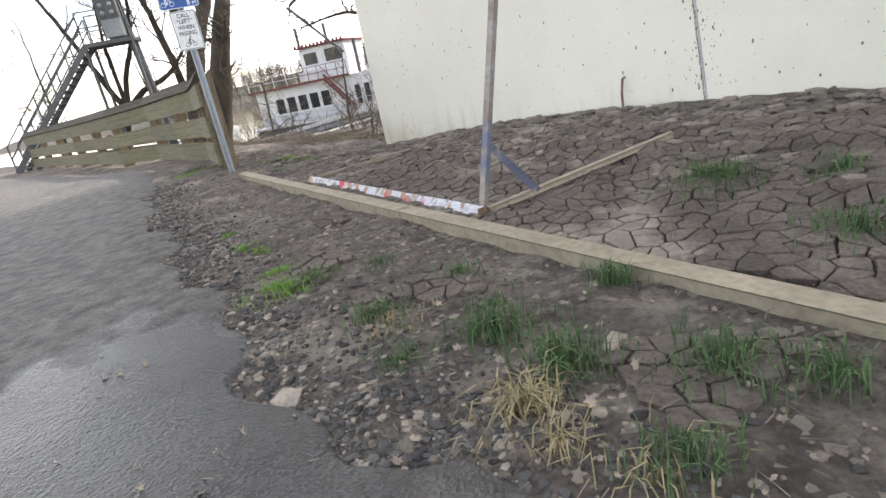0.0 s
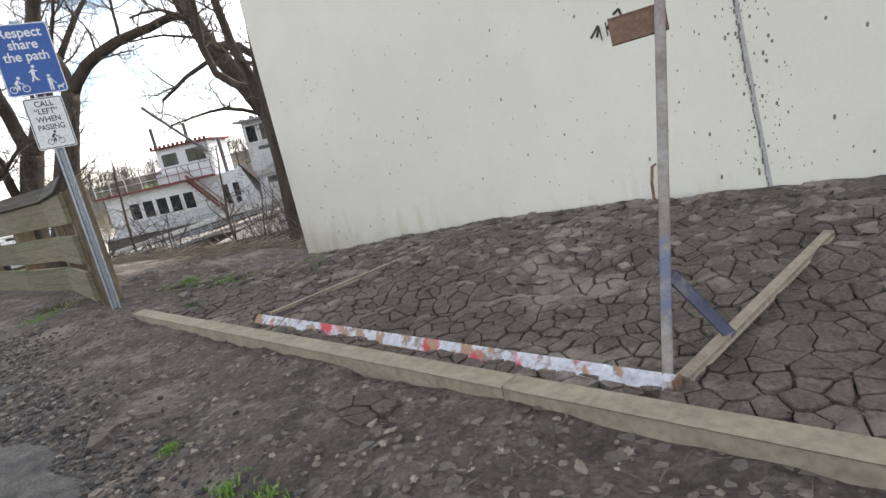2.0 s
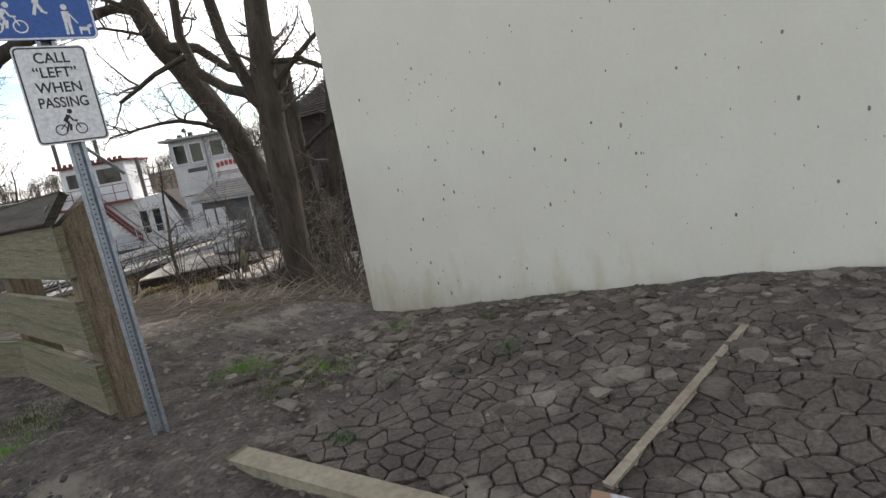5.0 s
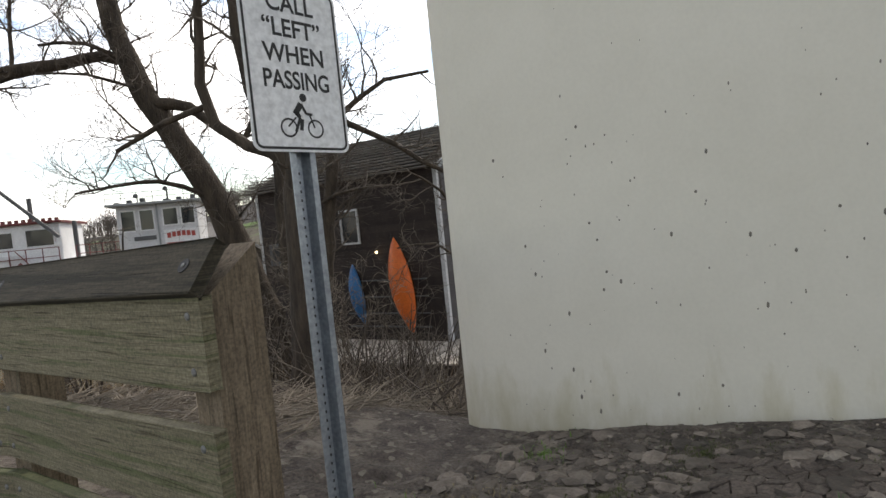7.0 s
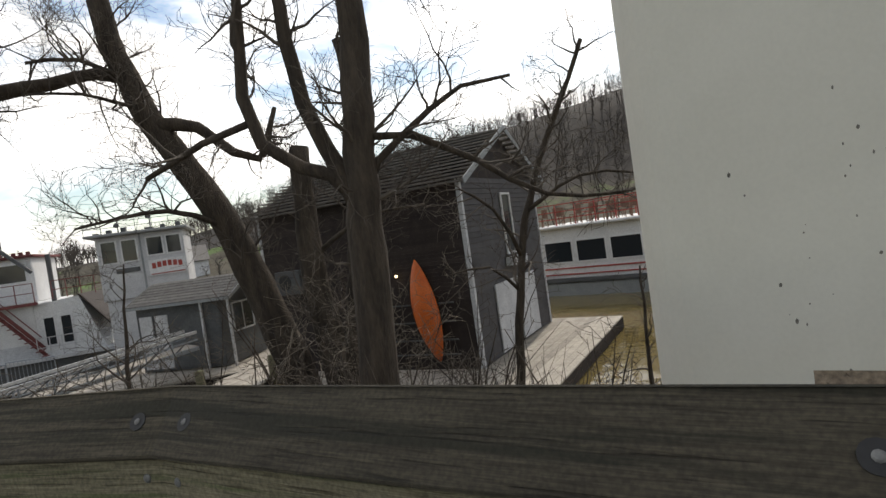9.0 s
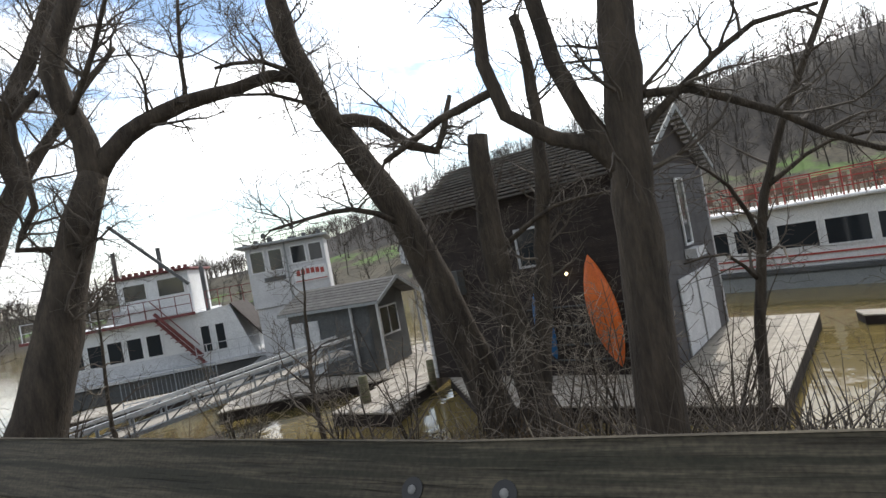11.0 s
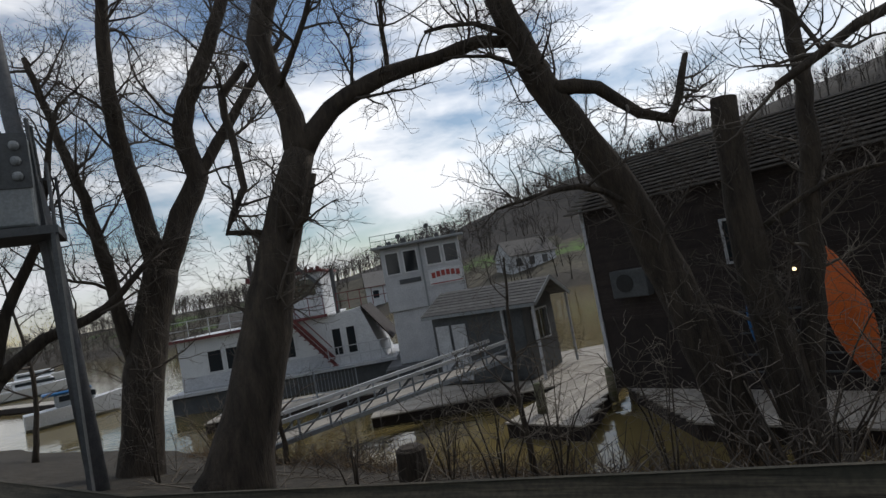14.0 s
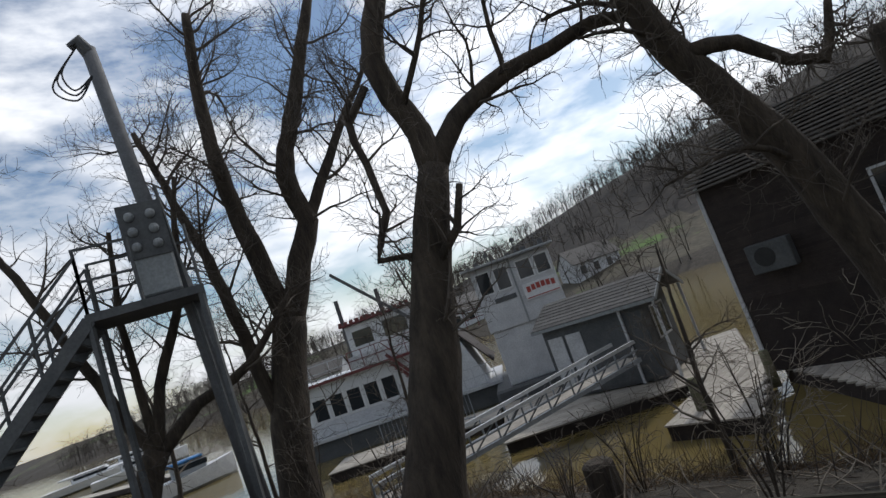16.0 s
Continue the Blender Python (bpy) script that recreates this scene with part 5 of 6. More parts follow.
# ---- low boathouse ----
lb = local_thing("low_boathouse", "low dark boathouse with a grey shingled gable roof and white posts", "boathouse", (-8.23, 29.75, 0), (0.839, -0.545))
part("wall", gable_body(3.7, 2.6, DOCK_Z, 0.5, 1.12), M_darkgrey, lb)
for i in range(15):
    z = DOCK_Z + 0.2 + i * 0.165
    part("clapboard", beam((0.04, -0.012, z), (3.66, -0.012, z), 0.025, 0.16, up=(0, 0.14, 1)), M_darkgrey, lb)
for ya, yb in ((-0.3, 1.3), (2.9, 1.3)):
    for r in range(8):
        t0, t1 = r / 8, (r + 1) / 8
        y0, y1 = ya + (yb - ya) * t0, ya + (yb - ya) * t1
        part("shingle_course", beam((2.05, y0, 0.46 + 0.74 * t0 + 0.02), (2.05, y1, 0.46 + 0.74 * t1 + 0.005), 4.6, 0.035), M_roof, lb)
part("fascia", box(-0.24, 4.34, -0.335, -0.305, 0.36, 0.47), M_grey, lb, "grey eave board")
for x, y in ((4.22, -0.2), (4.22, 2.8), (3.0, -0.12)):
    part("corner_post", box(x - 0.04, x + 0.04, y - 0.04, y + 0.04, DOCK_Z, 0.46), M_white2, lb)
for ya in (-0.3, 2.9):
    part("bargeboard", beam((4.36, ya, 0.42), (4.36, 1.3, 1.18), 0.03, 0.13), M_grey, lb)
for x in (0.15, 0.85):
    part("door", box(x, x + 0.58, -0.07, -0.02, DOCK_Z + 0.1, 0.05, 0.01), M_white2, lb, "pale panel door")
window(lb, 0.7, 1.9, 3.71, -0.9, 0.1, M_white2, 0.04, 1, 1, "y")


# ---- riverboats ----
def rail_run(parent, pts, z0, z1, material, step=0.9, r=0.018, rails=(1.0, 0.5)):
    for a, b in zip(pts[:-1], pts[1:]):
        a, b = Vector(a), Vector(b)
        for f in rails:
            z = z0 + (z1 - z0) * f
            part("rail", beam((a.x, a.y, z), (b.x, b.y, z), 2 * r, 2 * r), material, parent)
        n = max(1, int((b - a).length / step))
        for i in range(n + 1):
            p = a.lerp(b, i / n)
            part("stanchion", beam((p.x, p.y, z0), (p.x, p.y, z1), 2 * r, 2 * r), material, parent)


rb = local_thing("riverboat", "white two-deck riverboat with red trim and an outside stair", "boat", (-22.0, 36.5, 0), (1, 0))
part("hull", box(0.6, 11.4, -0.5, 5.2, -2.75, -1.6, 0.08), M_darkgrey, rb, "dark low hull")
part("deck", box(0.5, 11.6, -0.7, 5.4, -1.6, -1.46), M_white2, rb)
part("cabin", box(1.0, 8.3, 0, 4.6, -1.46, 1.0, 0.04), M_white, rb)
for i in range(6):
    part("weatherboard", beam((1.02, -0.012, -1.35 + i * 0.1), (8.28, -0.012, -1.35 + i * 0.1), 0.02, 0.095, up=(0, 0.15, 1)), M_white2, rb)
part("deck_roof", box(0.7, 8.6, -0.4, 4.9, 1.0, 1.12, 0.03), M_white, rb)
part("deck_trim", box(0.68, 8.62, -0.43, -0.40, 0.98, 1.12), M_darkred, rb, "dark red edge strip")
for i in range(5):
    x = 2.45 + i * 0.9
    window(rb, x, x + 0.66, 0, -0.68, 0.32, M_white, 0.04, -1, 0)
bm = bmesh.new()
prof_ = [(8.3, -1.46), (8.3, 0.95), (10.15, 1.15), (11.05, -1.46)]
fr_ = [bm.verts.new((x, -0.02, z)) for x, z in prof_]
bk_ = [bm.verts.new((x, 4.2, z)) for x, z in prof_]
bm.faces.new(fr_)
bm.faces.new(list(reversed(bk_)))
for i in range(4):
    bm.faces.new((fr_[i], bk_[i], bk_[(i + 1) % 4], fr_[(i + 1) % 4]))
bmesh.ops.recalc_face_normals(bm, faces=bm.faces)
part("stern_house", bm, M_white, rb, "white stern house with a raked end")
part("stern_roof", beam((10.2, 1.8, 1.2), (11.5, 1.8, -0.6), 3.8, 0.07), M_brown, rb, "dark brown raked stern roof")
window(rb, 8.62, 9.02, -0.02, -0.95, 0.3, M_white, 0.04, -1, 0)
window(rb, 9.32, 9.72, -0.02, -0.95, 0.3, M_white, 0.04, -1, 0)
part("pilot_house", box(5.0, 8.4, 0.3, 3.6, 1.12, 3.25, 0.04), M_white, rb)
part("pilot_roof", box(4.8, 8.6, 0.05, 3.9, 3.25, 3.36, 0.02), M_darkred, rb, "red scalloped roof edge")
for i in range(13):
    part("scallop", box(4.84 + i * 0.29, 5.02 + i * 0.29, 0.03, 0.07, 3.3, 3.5), M_darkred, rb)
window(rb, 5.3, 6.3, 0.3, 2.15, 2.9, M_white, 0.04, -1, 0)
window(rb, 6.9, 8.1, 0.3, 2.15, 2.95, M_white, 0.04, -1, 0)
part("balcony_panel", box(4.9, 7.0, -0.36, -0.32, 1.15, 1.75), M_white2, rb, "white balcony panel")
rail_run(rb, [(0.8, -0.35), (4.9, -0.35)], 1.12, 1.95, M_white2)
rail_run(rb, [(4.9, -0.38), (8.5, -0.38)], 1.12, 2.0, M_darkred, 0.6)
rail_run(rb, [(9.0, 0.4), (12.0, 0.4)], 1.15, 2.0, M_darkred, 0.6)
rail_run(rb, [(8.4, -0.62), (11.4, -0.62)], -1.46, -0.55, M_white2, 0.45)
for dz in (0.0, 0.30):
    part("stair_stringer", beam((6.75, -0.45, 1.05 + dz), (8.65, -0.45, -1.38 + dz), 0.05, 0.15), M_darkred, rb, "steep dark red stair stringer")
for i in range(11):
    t = i / 10
    part("stair_tread", box(6.75 + 1.9 * t - 0.12, 6.75 + 1.9 * t + 0.12, -0.75, -0.42, 1.0 - 2.4 * t, 1.04 - 2.4 * t), M_darkred, rb)
part("stair_rail", beam((6.75, -0.72, 1.95), (8.65, -0.72, -0.5), 0.04, 0.04), M_darkred, rb)
for x, h in ((4.85, 4.7), (7.0, 4.6), (8.9, 3.3)):
    part("smoke_pipe", tube([(x, 0.9, -1.4), (x, 0.9, h)], 0.11, 10), M_darkgrey, rb, "dark smoke stack")
part("boom", beam((5.3, -0.2, 5.9), (8.5, -0.2, 2.5), 0.15, 0.15), M_darkgrey, rb, "dark raked boom")

tw = local_thing("towboat", "white towboat wheelhouse with a red-lettered name board", "boat", (-10.1, 33.5, 0), (1, 0))
part("hull", box(-0.6, 5.4, -0.3, 6.0, -2.75, -1.6, 0.1), M_darkgrey, tw)
part("house", box(0.1, 3.9, 0.1, 5, -1.6, 0.7, 0.03), M_white2, tw)
part("wheelhouse", box(0, 3.5, 0, 2.8, 0.7, 3.5, 0.03), M_white2, tw)
part("corner_board", box(1.70, 1.78, -0.03, -0.005, 0.7, 3.5), M_grey, tw)
part("roof", box(-0.35, 3.75, -0.4, 3.2, 3.5, 3.62, 0.03), M_grey, tw)
window(tw, 0.2, 0.75, 0, 2.35, 3.25, M_white, 0.04, -1, 0)
window(tw, 1.0, 1.55, 0, 2.35, 3.25, M_white, 0.04, -1, 0)
window(tw, 2.0, 2.6, 0, 2.5, 3.25, M_white, 0.04, -1, 0)
window(tw, 2.8, 3.35, 0, 2.5, 3.25, M_white, 0.04, -1, 0)
nb = part("name_board", box(1.95, 3.45, -0.06, -0.01, 1.55, 2.25), M_white, tw, "white board with faded red bars of writing")
for i in range(6):
    za = 1.82 + 0.10 * math.sin(0.45 + i * 0.45)
    part("writing_bar", box(2.08 + i * 0.215, 2.24 + i * 0.215, -0.075, -0.06, za, za + 0.24), M_red, nb)
part("writing_bar", box(2.0, 3.4, -0.07, -0.06, 1.6, 1.64), M_red, nb)
part("writing_bar", box(0.65, 1.6, -0.03, -0.01, 1.85, 2.05), M_darkgrey, tw, "small dark name plate")
for i in range(10):
    part("roof_gear", box(-0.1 + i * 0.37, 0.1 + i * 0.37, 0.2 + (i % 3) * 0.7, 0.5 + (i % 3) * 0.7, 3.62, 3.72 + 0.14 * (i % 2)), M_darkgrey, tw, "dark gear on the roof")
for x, h in ((2.2, 0.55), (0.9, 0.3)):
    part("searchlight", tube([(x, 0.3, 3.62), (x, 0.3, 3.62 + h), (x, 0.05, 3.66 + h)], [0.03, 0.03, 0.12], 8), M_darkgrey, tw, "dark searchlight on a stalk")
rail_run(tw, [(-0.3, -0.35), (3.7, -0.35)], 3.62, 4.1, M_darkgrey, 0.6, 0.012)
rail_run(tw, [(3.6, 0.1), (5.2, 0.1)], -1.6, -0.6, M_darkred, 0.5)


def crowd_barrier(at, rz):
    ob = thing("crowd_barrier", "galvanised tubular crowd barrier standing on the dock", "barrier", at, rz)
    for z in (0.12, 1.05):
        part("rail", tube([(-1.0, 0, z), (1.0, 0, z)], 0.022, 6), M_galv, ob)
    for x in (-1.0, 1.0):
        part("upright", tube([(x, 0, 0.0), (x, 0, 1.05)], 0.022, 6), M_galv, ob)
        part("foot", beam((x * 0.8, -0.3, 0.02), (x * 0.8, 0.3, 0.02), 0.04, 0.03), M_galv, ob)
    for i in range(1, 12):
        part("bar", tube([(-1.0 + i / 6, 0, 0.12), (-1.0 + i / 6, 0, 1.05)], 0.011, 5), M_galv, ob)
    return ob


crowd_barrier((-14.3, 31.4, DOCK_Z), 8)
crowd_barrier((-12.6, 31.9, DOCK_Z), -20)

BU = Vector((0.563, -0.826))
tb = local_thing("tour_boat", "long white excursion boat with dark windows and a red-railed upper deck", "boat", (9.9, 32.2, 0), (BU.x, BU.y))
TL = 26
part("hull", box(-0.5, TL, 0, 7, -2.9, -1.75, 0.1), M_grey, tb, "grey hull")
part("belt", box(-0.6, TL, -0.12, 7.1, -1.75, -1.6), M_darkgrey, tb)
part("cabin", box(0, TL - 1, 0.15, 6.7, -1.6, 0.95, 0.04), M_white, tb)
part("stripe", box(0, TL - 1, 0.11, 0.15, -1.12, -1.05), M_red, tb, "thin red stripe")
part("stripe", box(0, TL - 1, 0.10, 0.15, -1.42, -1.36), M_red, tb)
part("roof", box(-0.5, TL - 0.5, -0.25, 7.1, 0.95, 1.1, 0.05), M_white, tb)
for i in range(14):
    x = 0.7 + i * 1.75
    window(tb, x, x + 1.45, 0.15, -0.75, 0.25, M_white, 0.05, -1, 0)
rail_run(tb, [(-0.4, -0.15), (TL - 0.6, -0.15)], 1.1, 2.15, M_red, 1.0, 0.025, (1.0, 0.66, 0.33))
rail_run(tb, [(-0.4, 6.9), (TL - 0.6, 6.9)], 1.1, 2.15, M_red, 1.2, 0.025, (1.0, 0.5))
part("canopy", box(14.5, TL, 0.4, 6.6, 2.9, 2.98, 0.02), M_white, tb)
rnd = random.Random(8)
for i in range(30):
    x, y = 0.4 + (i % 15) * 0.95, 0.8 + (i // 15) * 2.0
    ch = thing("deck_chair", "red-brown stacking deck chair on the tour boat's roof", "chair", group="chairs on the upper deck") if i == 0 else None
    w = tb.matrix_world @ Vector((x, y, 1.1))
    m4 = pose(w.x, w.y, w.z, 0, 0, math.degrees(math.atan2(BU.y, BU.x)) + rnd.uniform(-40, 40))
    if i == 0:
        for lx, ly in ((-0.2, -0.2), (0.2, -0.2), (-0.2, 0.2), (0.2, 0.2)):
            part("leg", box(lx - 0.02, lx + 0.02, ly - 0.02, ly + 0.02, 0, 0.45), M_rust, ch)
        part("seat", box(-0.22, 0.22, -0.22, 0.22, 0.45, 0.49), M_rust, ch)
        part("backrest", box(-0.22, 0.22, 0.2, 0.235, 0.49, 0.92), M_rust, ch)
        first_chair = ch
        ch.matrix_basis = m4
    else:
        copy_thing(first_chair, m4)


def small_boat(at, rz, ln, canvas, label):
    ob = thing("motor_boat", label, "boat", at, rz)
    bm = bmesh.new()
    rings = []
    for i in range(9):
        t = i / 8
        w = (1 - max(0, t - 0.45) ** 2 * 2.6) * ln * 0.16
        w = max(w, 0.03)
        h = 0.75 + 0.35 * t * t
        rings.append([bm.verts.new((ln * (t - 0.5), y * w, z)) for y, z in ((-1, h), (-0.75, 0.0), (0, -0.3), (0.75, 0.0), (1, h))])
    for a, b in zip(rings[:-1], rings[1:]):
        for k in range(4):
            bm.faces.new((a[k], b[k], b[k + 1], a[k + 1]))
        bm.faces.new((a[4], b[4], b[0], a[0]))
    bm.faces.new(rings[0])
    bm.faces.new(list(reversed(rings[-1])))
    bmesh.ops.recalc_face_normals(bm, faces=bm.faces)
    part("hull", bm, M_white, ob)
    part("cabin", box(-ln * 0.2, ln * 0.18, -ln * 0.11, ln * 0.11, 0.75, 1.5, 0.08), M_white if canvas is M_white else M_grey, ob)
    part("windscreen", box(-ln * 0.17, ln * 0.19, -ln * 0.113, ln * 0.113, 1.1, 1.4), M_glass, ob)
    part("canopy", box(-ln * 0.32, ln * 0.16, -ln * 0.12, ln * 0.12, 1.5, 1.68, 0.07), canvas, ob)
    return ob


small_boat((-29.8, 41.8, WATER_Z + 0.15), 40, 5.0, M_blue, "small white motor boat with a blue canvas top")
small_boat((-62, 74, WATER_Z + 0.15), 30, 10, M_white, "white cabin cruiser moored at the marina")
small_boat((-66, 88, WATER_Z + 0.15), 25, 11, M_white, "white cabin cruiser moored at the marina")
small_boat((-50, 66, WATER_Z + 0.15), 35, 9, M_white, "white cabin cruiser moored at the marina")
deck("dock", [(-70, 66), (-32, 47), (-31.3, 48.4), (-69.4, 67.5)], WATER_Z + 0.45, 0.4, "long low grey plank marina walkway", (0.89, -0.445), 0.5)
deck("dock", [(-17.5, 30.6), (-10.7, 30.6), (-10.7, 33.0), (-17.5, 33.0)], DOCK_Z, 0.4, "grey plank dock beside the riverboat", (1, 0.01), 0.3)

# ---- gangway ----
gw = thing("gangway", "aluminium truss gangway sloping from the bank to the docks", "gangway")
GA, GB = Vector((-13.4, 22.9, -1.25)), Vector((-5.9, 26.7, -0.55))
gd = (GB - GA).normalized()
gs = Vector((gd.y, -gd.x, 0)).normalized()
for s in (0, 1.1):
    o = -gs * s
    # top rail coloured as sunlit, members below darker as its dark underside
    part("handrail", beam(GA + o, GB + o, 0.09, 0.10), M_alu_sunlit, gw, "aluminium handrail with sunlit brightness put into its colour")
    part("mid_rail", beam(GA + o - UP * 0.26, GB + o - UP * 0.26, 0.05, 0.05), M_galv, gw)
    part("lower_chord", beam(GA + o - UP * 0.55, GB + o - UP * 0.55, 0.10, 0.12), M_galv, gw)
    n = 10
    for i in range(n):
        a, b = GA.lerp(GB, i / n) + o, GA.lerp(GB, (i + 1) / n) + o
        part("upright", beam(a, a - UP * 0.55, 0.05, 0.05), M_galv, gw)
        part("diagonal", beam(a - UP * 0.55, b, 0.035, 0.035), M_darkgrey, gw)
part("walkway", beam(GA - gs * 0.55 - UP * 0.5, GB - gs * 0.55 - UP * 0.5, 1.0, 0.05), M_deck, gw)

# ---- utility pole with platform ----
up_ = thing("utility_pole", "tall grey pole with a meter cabinet, steel platform and stair", "utility pole")
part("pole", tube([(-14.2, 18.97, gz(-14.2, 18.97) - 0.3), (-14.4, 18.86, 3.62), (-14.67, 18.72, 5.88), (-14.85, 18.65, 8.9)], [0.17, 0.16, 0.14, 0.13], 12), M_polepaint, up_, smooth=True)
part("weatherhead", tube([(-14.85, 18.65, 8.8), (-14.95, 18.55, 9.05), (-15.1, 18.5, 8.95)], [0.14, 0.13, 0.08], 10), M_darkgrey, up_)
vs, fs = [], []
for k in range(3):
    sp = spline([(-15.0, 18.5, 8.9), (-15.35 - k * 0.12, 18.45, 8.5 - k * 0.1), (-15.15, 18.4, 8.05 - k * 0.1), (-14.85, 18.55, 8.3)], 0.1)
    tube_raw(vs, fs, sp, [0.018] * len(sp), 5)
raw_mesh("cable_loop", vs, fs, M_black, up_, "looped black service cable")
PU = Vector((0.89, 0.46, 0))
PV = Vector((-0.46, 0.89, 0))


def pl(a, b, z):
    p = Vector((-14.65, 18.55, 0)) + PU * a + PV * b
    return Vector((p.x, p.y, z))


def plbox(a0, a1, b0, b1, z0, z1, bev=0.0):
    bm_ = box(a0, a1, b0, b1, z0, z1, bev)
    o = Vector((-14.65, 18.55, 0))
    for v in bm_.verts:
        v.co = o + PU * v.co.x + PV * v.co.y + UP * v.co.z
    return bm_


cab = part("cabinet", plbox(-0.36, 0.30, -0.45, -0.02, 3.9, 5.5, 0.03), M_grey, up_, "grey steel meter cabinet")
part("cabinet_hood", plbox(-0.38, 0.32, -0.48, -0.45, 4.55, 5.52), M_darkgrey, cab, "dark panel of meters")
for i in range(6):
    bm = bmesh.new()
    g = bmesh.ops.create_uvsphere(bm, u_segments=10, v_segments=6, radius=0.085)
    c = pl(-0.2 + 0.33 * (i % 2), -0.50, 4.75 + 0.27 * (i // 2))
    for v in g["verts"]:
        v.co += c
    part("meter", bm, M_grey, cab, "round glass-fronted meter")
part("platform", plbox(-1.15, 0.62, -0.75, 0.35, 3.68, 3.82), M_darkgrey, up_, "dark steel grating platform")
for a, b in ((-1.1, -0.72), (-1.1, 0.32), (0.58, -0.72), (0.58, 0.32), (-0.3, -0.72)):
    part("rail_post", beam(pl(a, b, 3.8), pl(a, b, 4.9), 0.04, 0.04), M_darkgrey, up_)
for z in (4.35, 4.88):
    part("rail", beam(pl(-1.1, -0.72, z), pl(-0.3, -0.72, z), 0.04, 0.04), M_darkgrey, up_)
    part("rail", beam(pl(-1.1, 0.32, z), pl(0.58, 0.32, z), 0.04, 0.04), M_darkgrey, up_)
part("ladder_rail", beam(pl(0.5, -0.1, 0.2), pl(0.3, -0.1, 5.9), 0.05, 0.05), M_darkgrey, up_)
part("ladder_rail", beam(pl(0.5, 0.3, 0.2), pl(0.3, 0.3, 5.9), 0.05, 0.05), M_darkgrey, up_)
for i in range(18):
    part("rung", beam(pl(0.5 - 0.011 * i, -0.1, 0.4 + i * 0.3), pl(0.5 - 0.011 * i, 0.3, 0.4 + i * 0.3), 0.025, 0.025), M_darkgrey, up_)
zf = gz(*pl(-4.9, -0.3, 0).xy)
for b in (-0.72, 0.1):
    part("stringer", beam(pl(-1.1, b, 3.72), pl(-4.9, b, zf), 0.05, 0.2), M_darkgrey, up_)
    part("stair_rail", beam(pl(-1.1, b, 4.75), pl(-4.9, b, zf + 1.0), 0.04, 0.04), M_darkgrey, up_)
    part("stair_rail", beam(pl(-1.1, b, 4.3), pl(-4.9, b, zf + 0.55), 0.04, 0.04), M_darkgrey, up_)
    for i in range(6):
        t = i / 5
        p = pl(-1.1, b, 3.72).lerp(pl(-4.9, b, zf), t)
        part("stair_post", beam(p, p + UP * 1.02, 0.04, 0.04), M_darkgrey, up_)
for i in range(19):
    p = pl(-1.2, -0.72, 3.6).lerp(pl(-4.8, -0.72, zf + 0.1), i / 18)
    part("tread", beam(p, p + PV * 0.82, 0.26, 0.04, up=(0, 0, 1)), M_darkgrey, up_)
for a, b in ((-1.1, -0.7), (0.55, -0.7), (-1.1, 0.3)):
    p = pl(a, b, 0)
    part("leg", beam((p.x, p.y, gz(p.x, p.y) - 0.2), (p.x, p.y, 3.7), 0.08, 0.08), M_darkgrey, up_)

# ---- small posts on the bank ----
tagged(link_mesh("marker_post", tube([(-15.66, 17.45, gz(-15.66, 17.45) - 0.2), (-15.75, 17.45, 0.55)], 0.09, 10), M_fence), "short pale marker post in the grass", "post")
tagged(link_mesh("stump", tube([(-8.6, 18.9, gz(-8.6, 18.9) - 0.2), (-8.6, 18.9, gz(-8.6, 18.9) + 0.6), (-8.6, 18.9, gz(-8.6, 18.9) + 0.66)], [0.3, 0.27, 0.2], 12), M_bark),
       "dark rounded tree stump by the water", "stump")

# ---- far woods ----
rnd = random.Random(99)
vs, fs = [], []


def bare_tree(x, y, z, h, r):
    base = Vector((x, y, z - 0.5))
    top = base + Vector((rnd.gauss(0, 0.06) * h, rnd.gauss(0, 0.06) * h, h * 0.72))
    tube_raw(vs, fs, [base, base.lerp(top, 0.5), top], [r, r * 0.6, r * 0.1], 3)
    for _ in range(11):
        t = rnd.uniform(0.3, 0.9)
        p = base.lerp(top, t)
        d = Vector((rnd.gauss(0, 1), rnd.gauss(0, 1), abs(rnd.gauss(1.1, 0.4)))).normalized() * h * rnd.uniform(0.22, 0.46)
        q = p + d
        tube_raw(vs, fs, [p, q], [r * 0.32, r * 0.06], 3)
        for _ in range(3):
            s = p.lerp(q, rnd.uniform(0.4, 1.0))
            d2 = Vector((rnd.gauss(0, 1), rnd.gauss(0, 1), abs(rnd.gauss(0.8, 0.5)))).normalized() * h * rnd.uniform(0.06, 0.16)
            tube_raw(vs, fs, [s, s + d2], [r * 0.2, r * 0.08], 3)


count = 0
while count < 3400:
    x, y = rnd.uniform(-170, 260), rnd.uniform(60, 230)
    q = x * 0.5 + y * 0.866
    wood = q > 112 + 6 * math.sin(x * 0.07)
    bank = 80 < q < 85 or (86 < q < 112 and rnd.random() < 0.3)
    if x < -40 and q > 84:
        wood = True
    if not (wood or bank):
        continue
    count += 1
    bare_tree(x, y, gz(x, y), rnd.uniform(5, 10), rnd.uniform(0.09, 0.16))
tagged(raw_mesh("far_woods", vs, fs, mat("far_bark", (0.035, 0.03, 0.026), (0.09, 0.076, 0.064), 0.4, 0.95, 0)), "bare grey-brown winter woods on the far bank and hill", "woods", kind="stuff")
far_h = [(-52, 118, 9, 6, 4.0), (-22, 112, 10, 7, 3.6), (4, 106, 9, 6, 3.4), (38, 96, 12, 8, 4.0)]
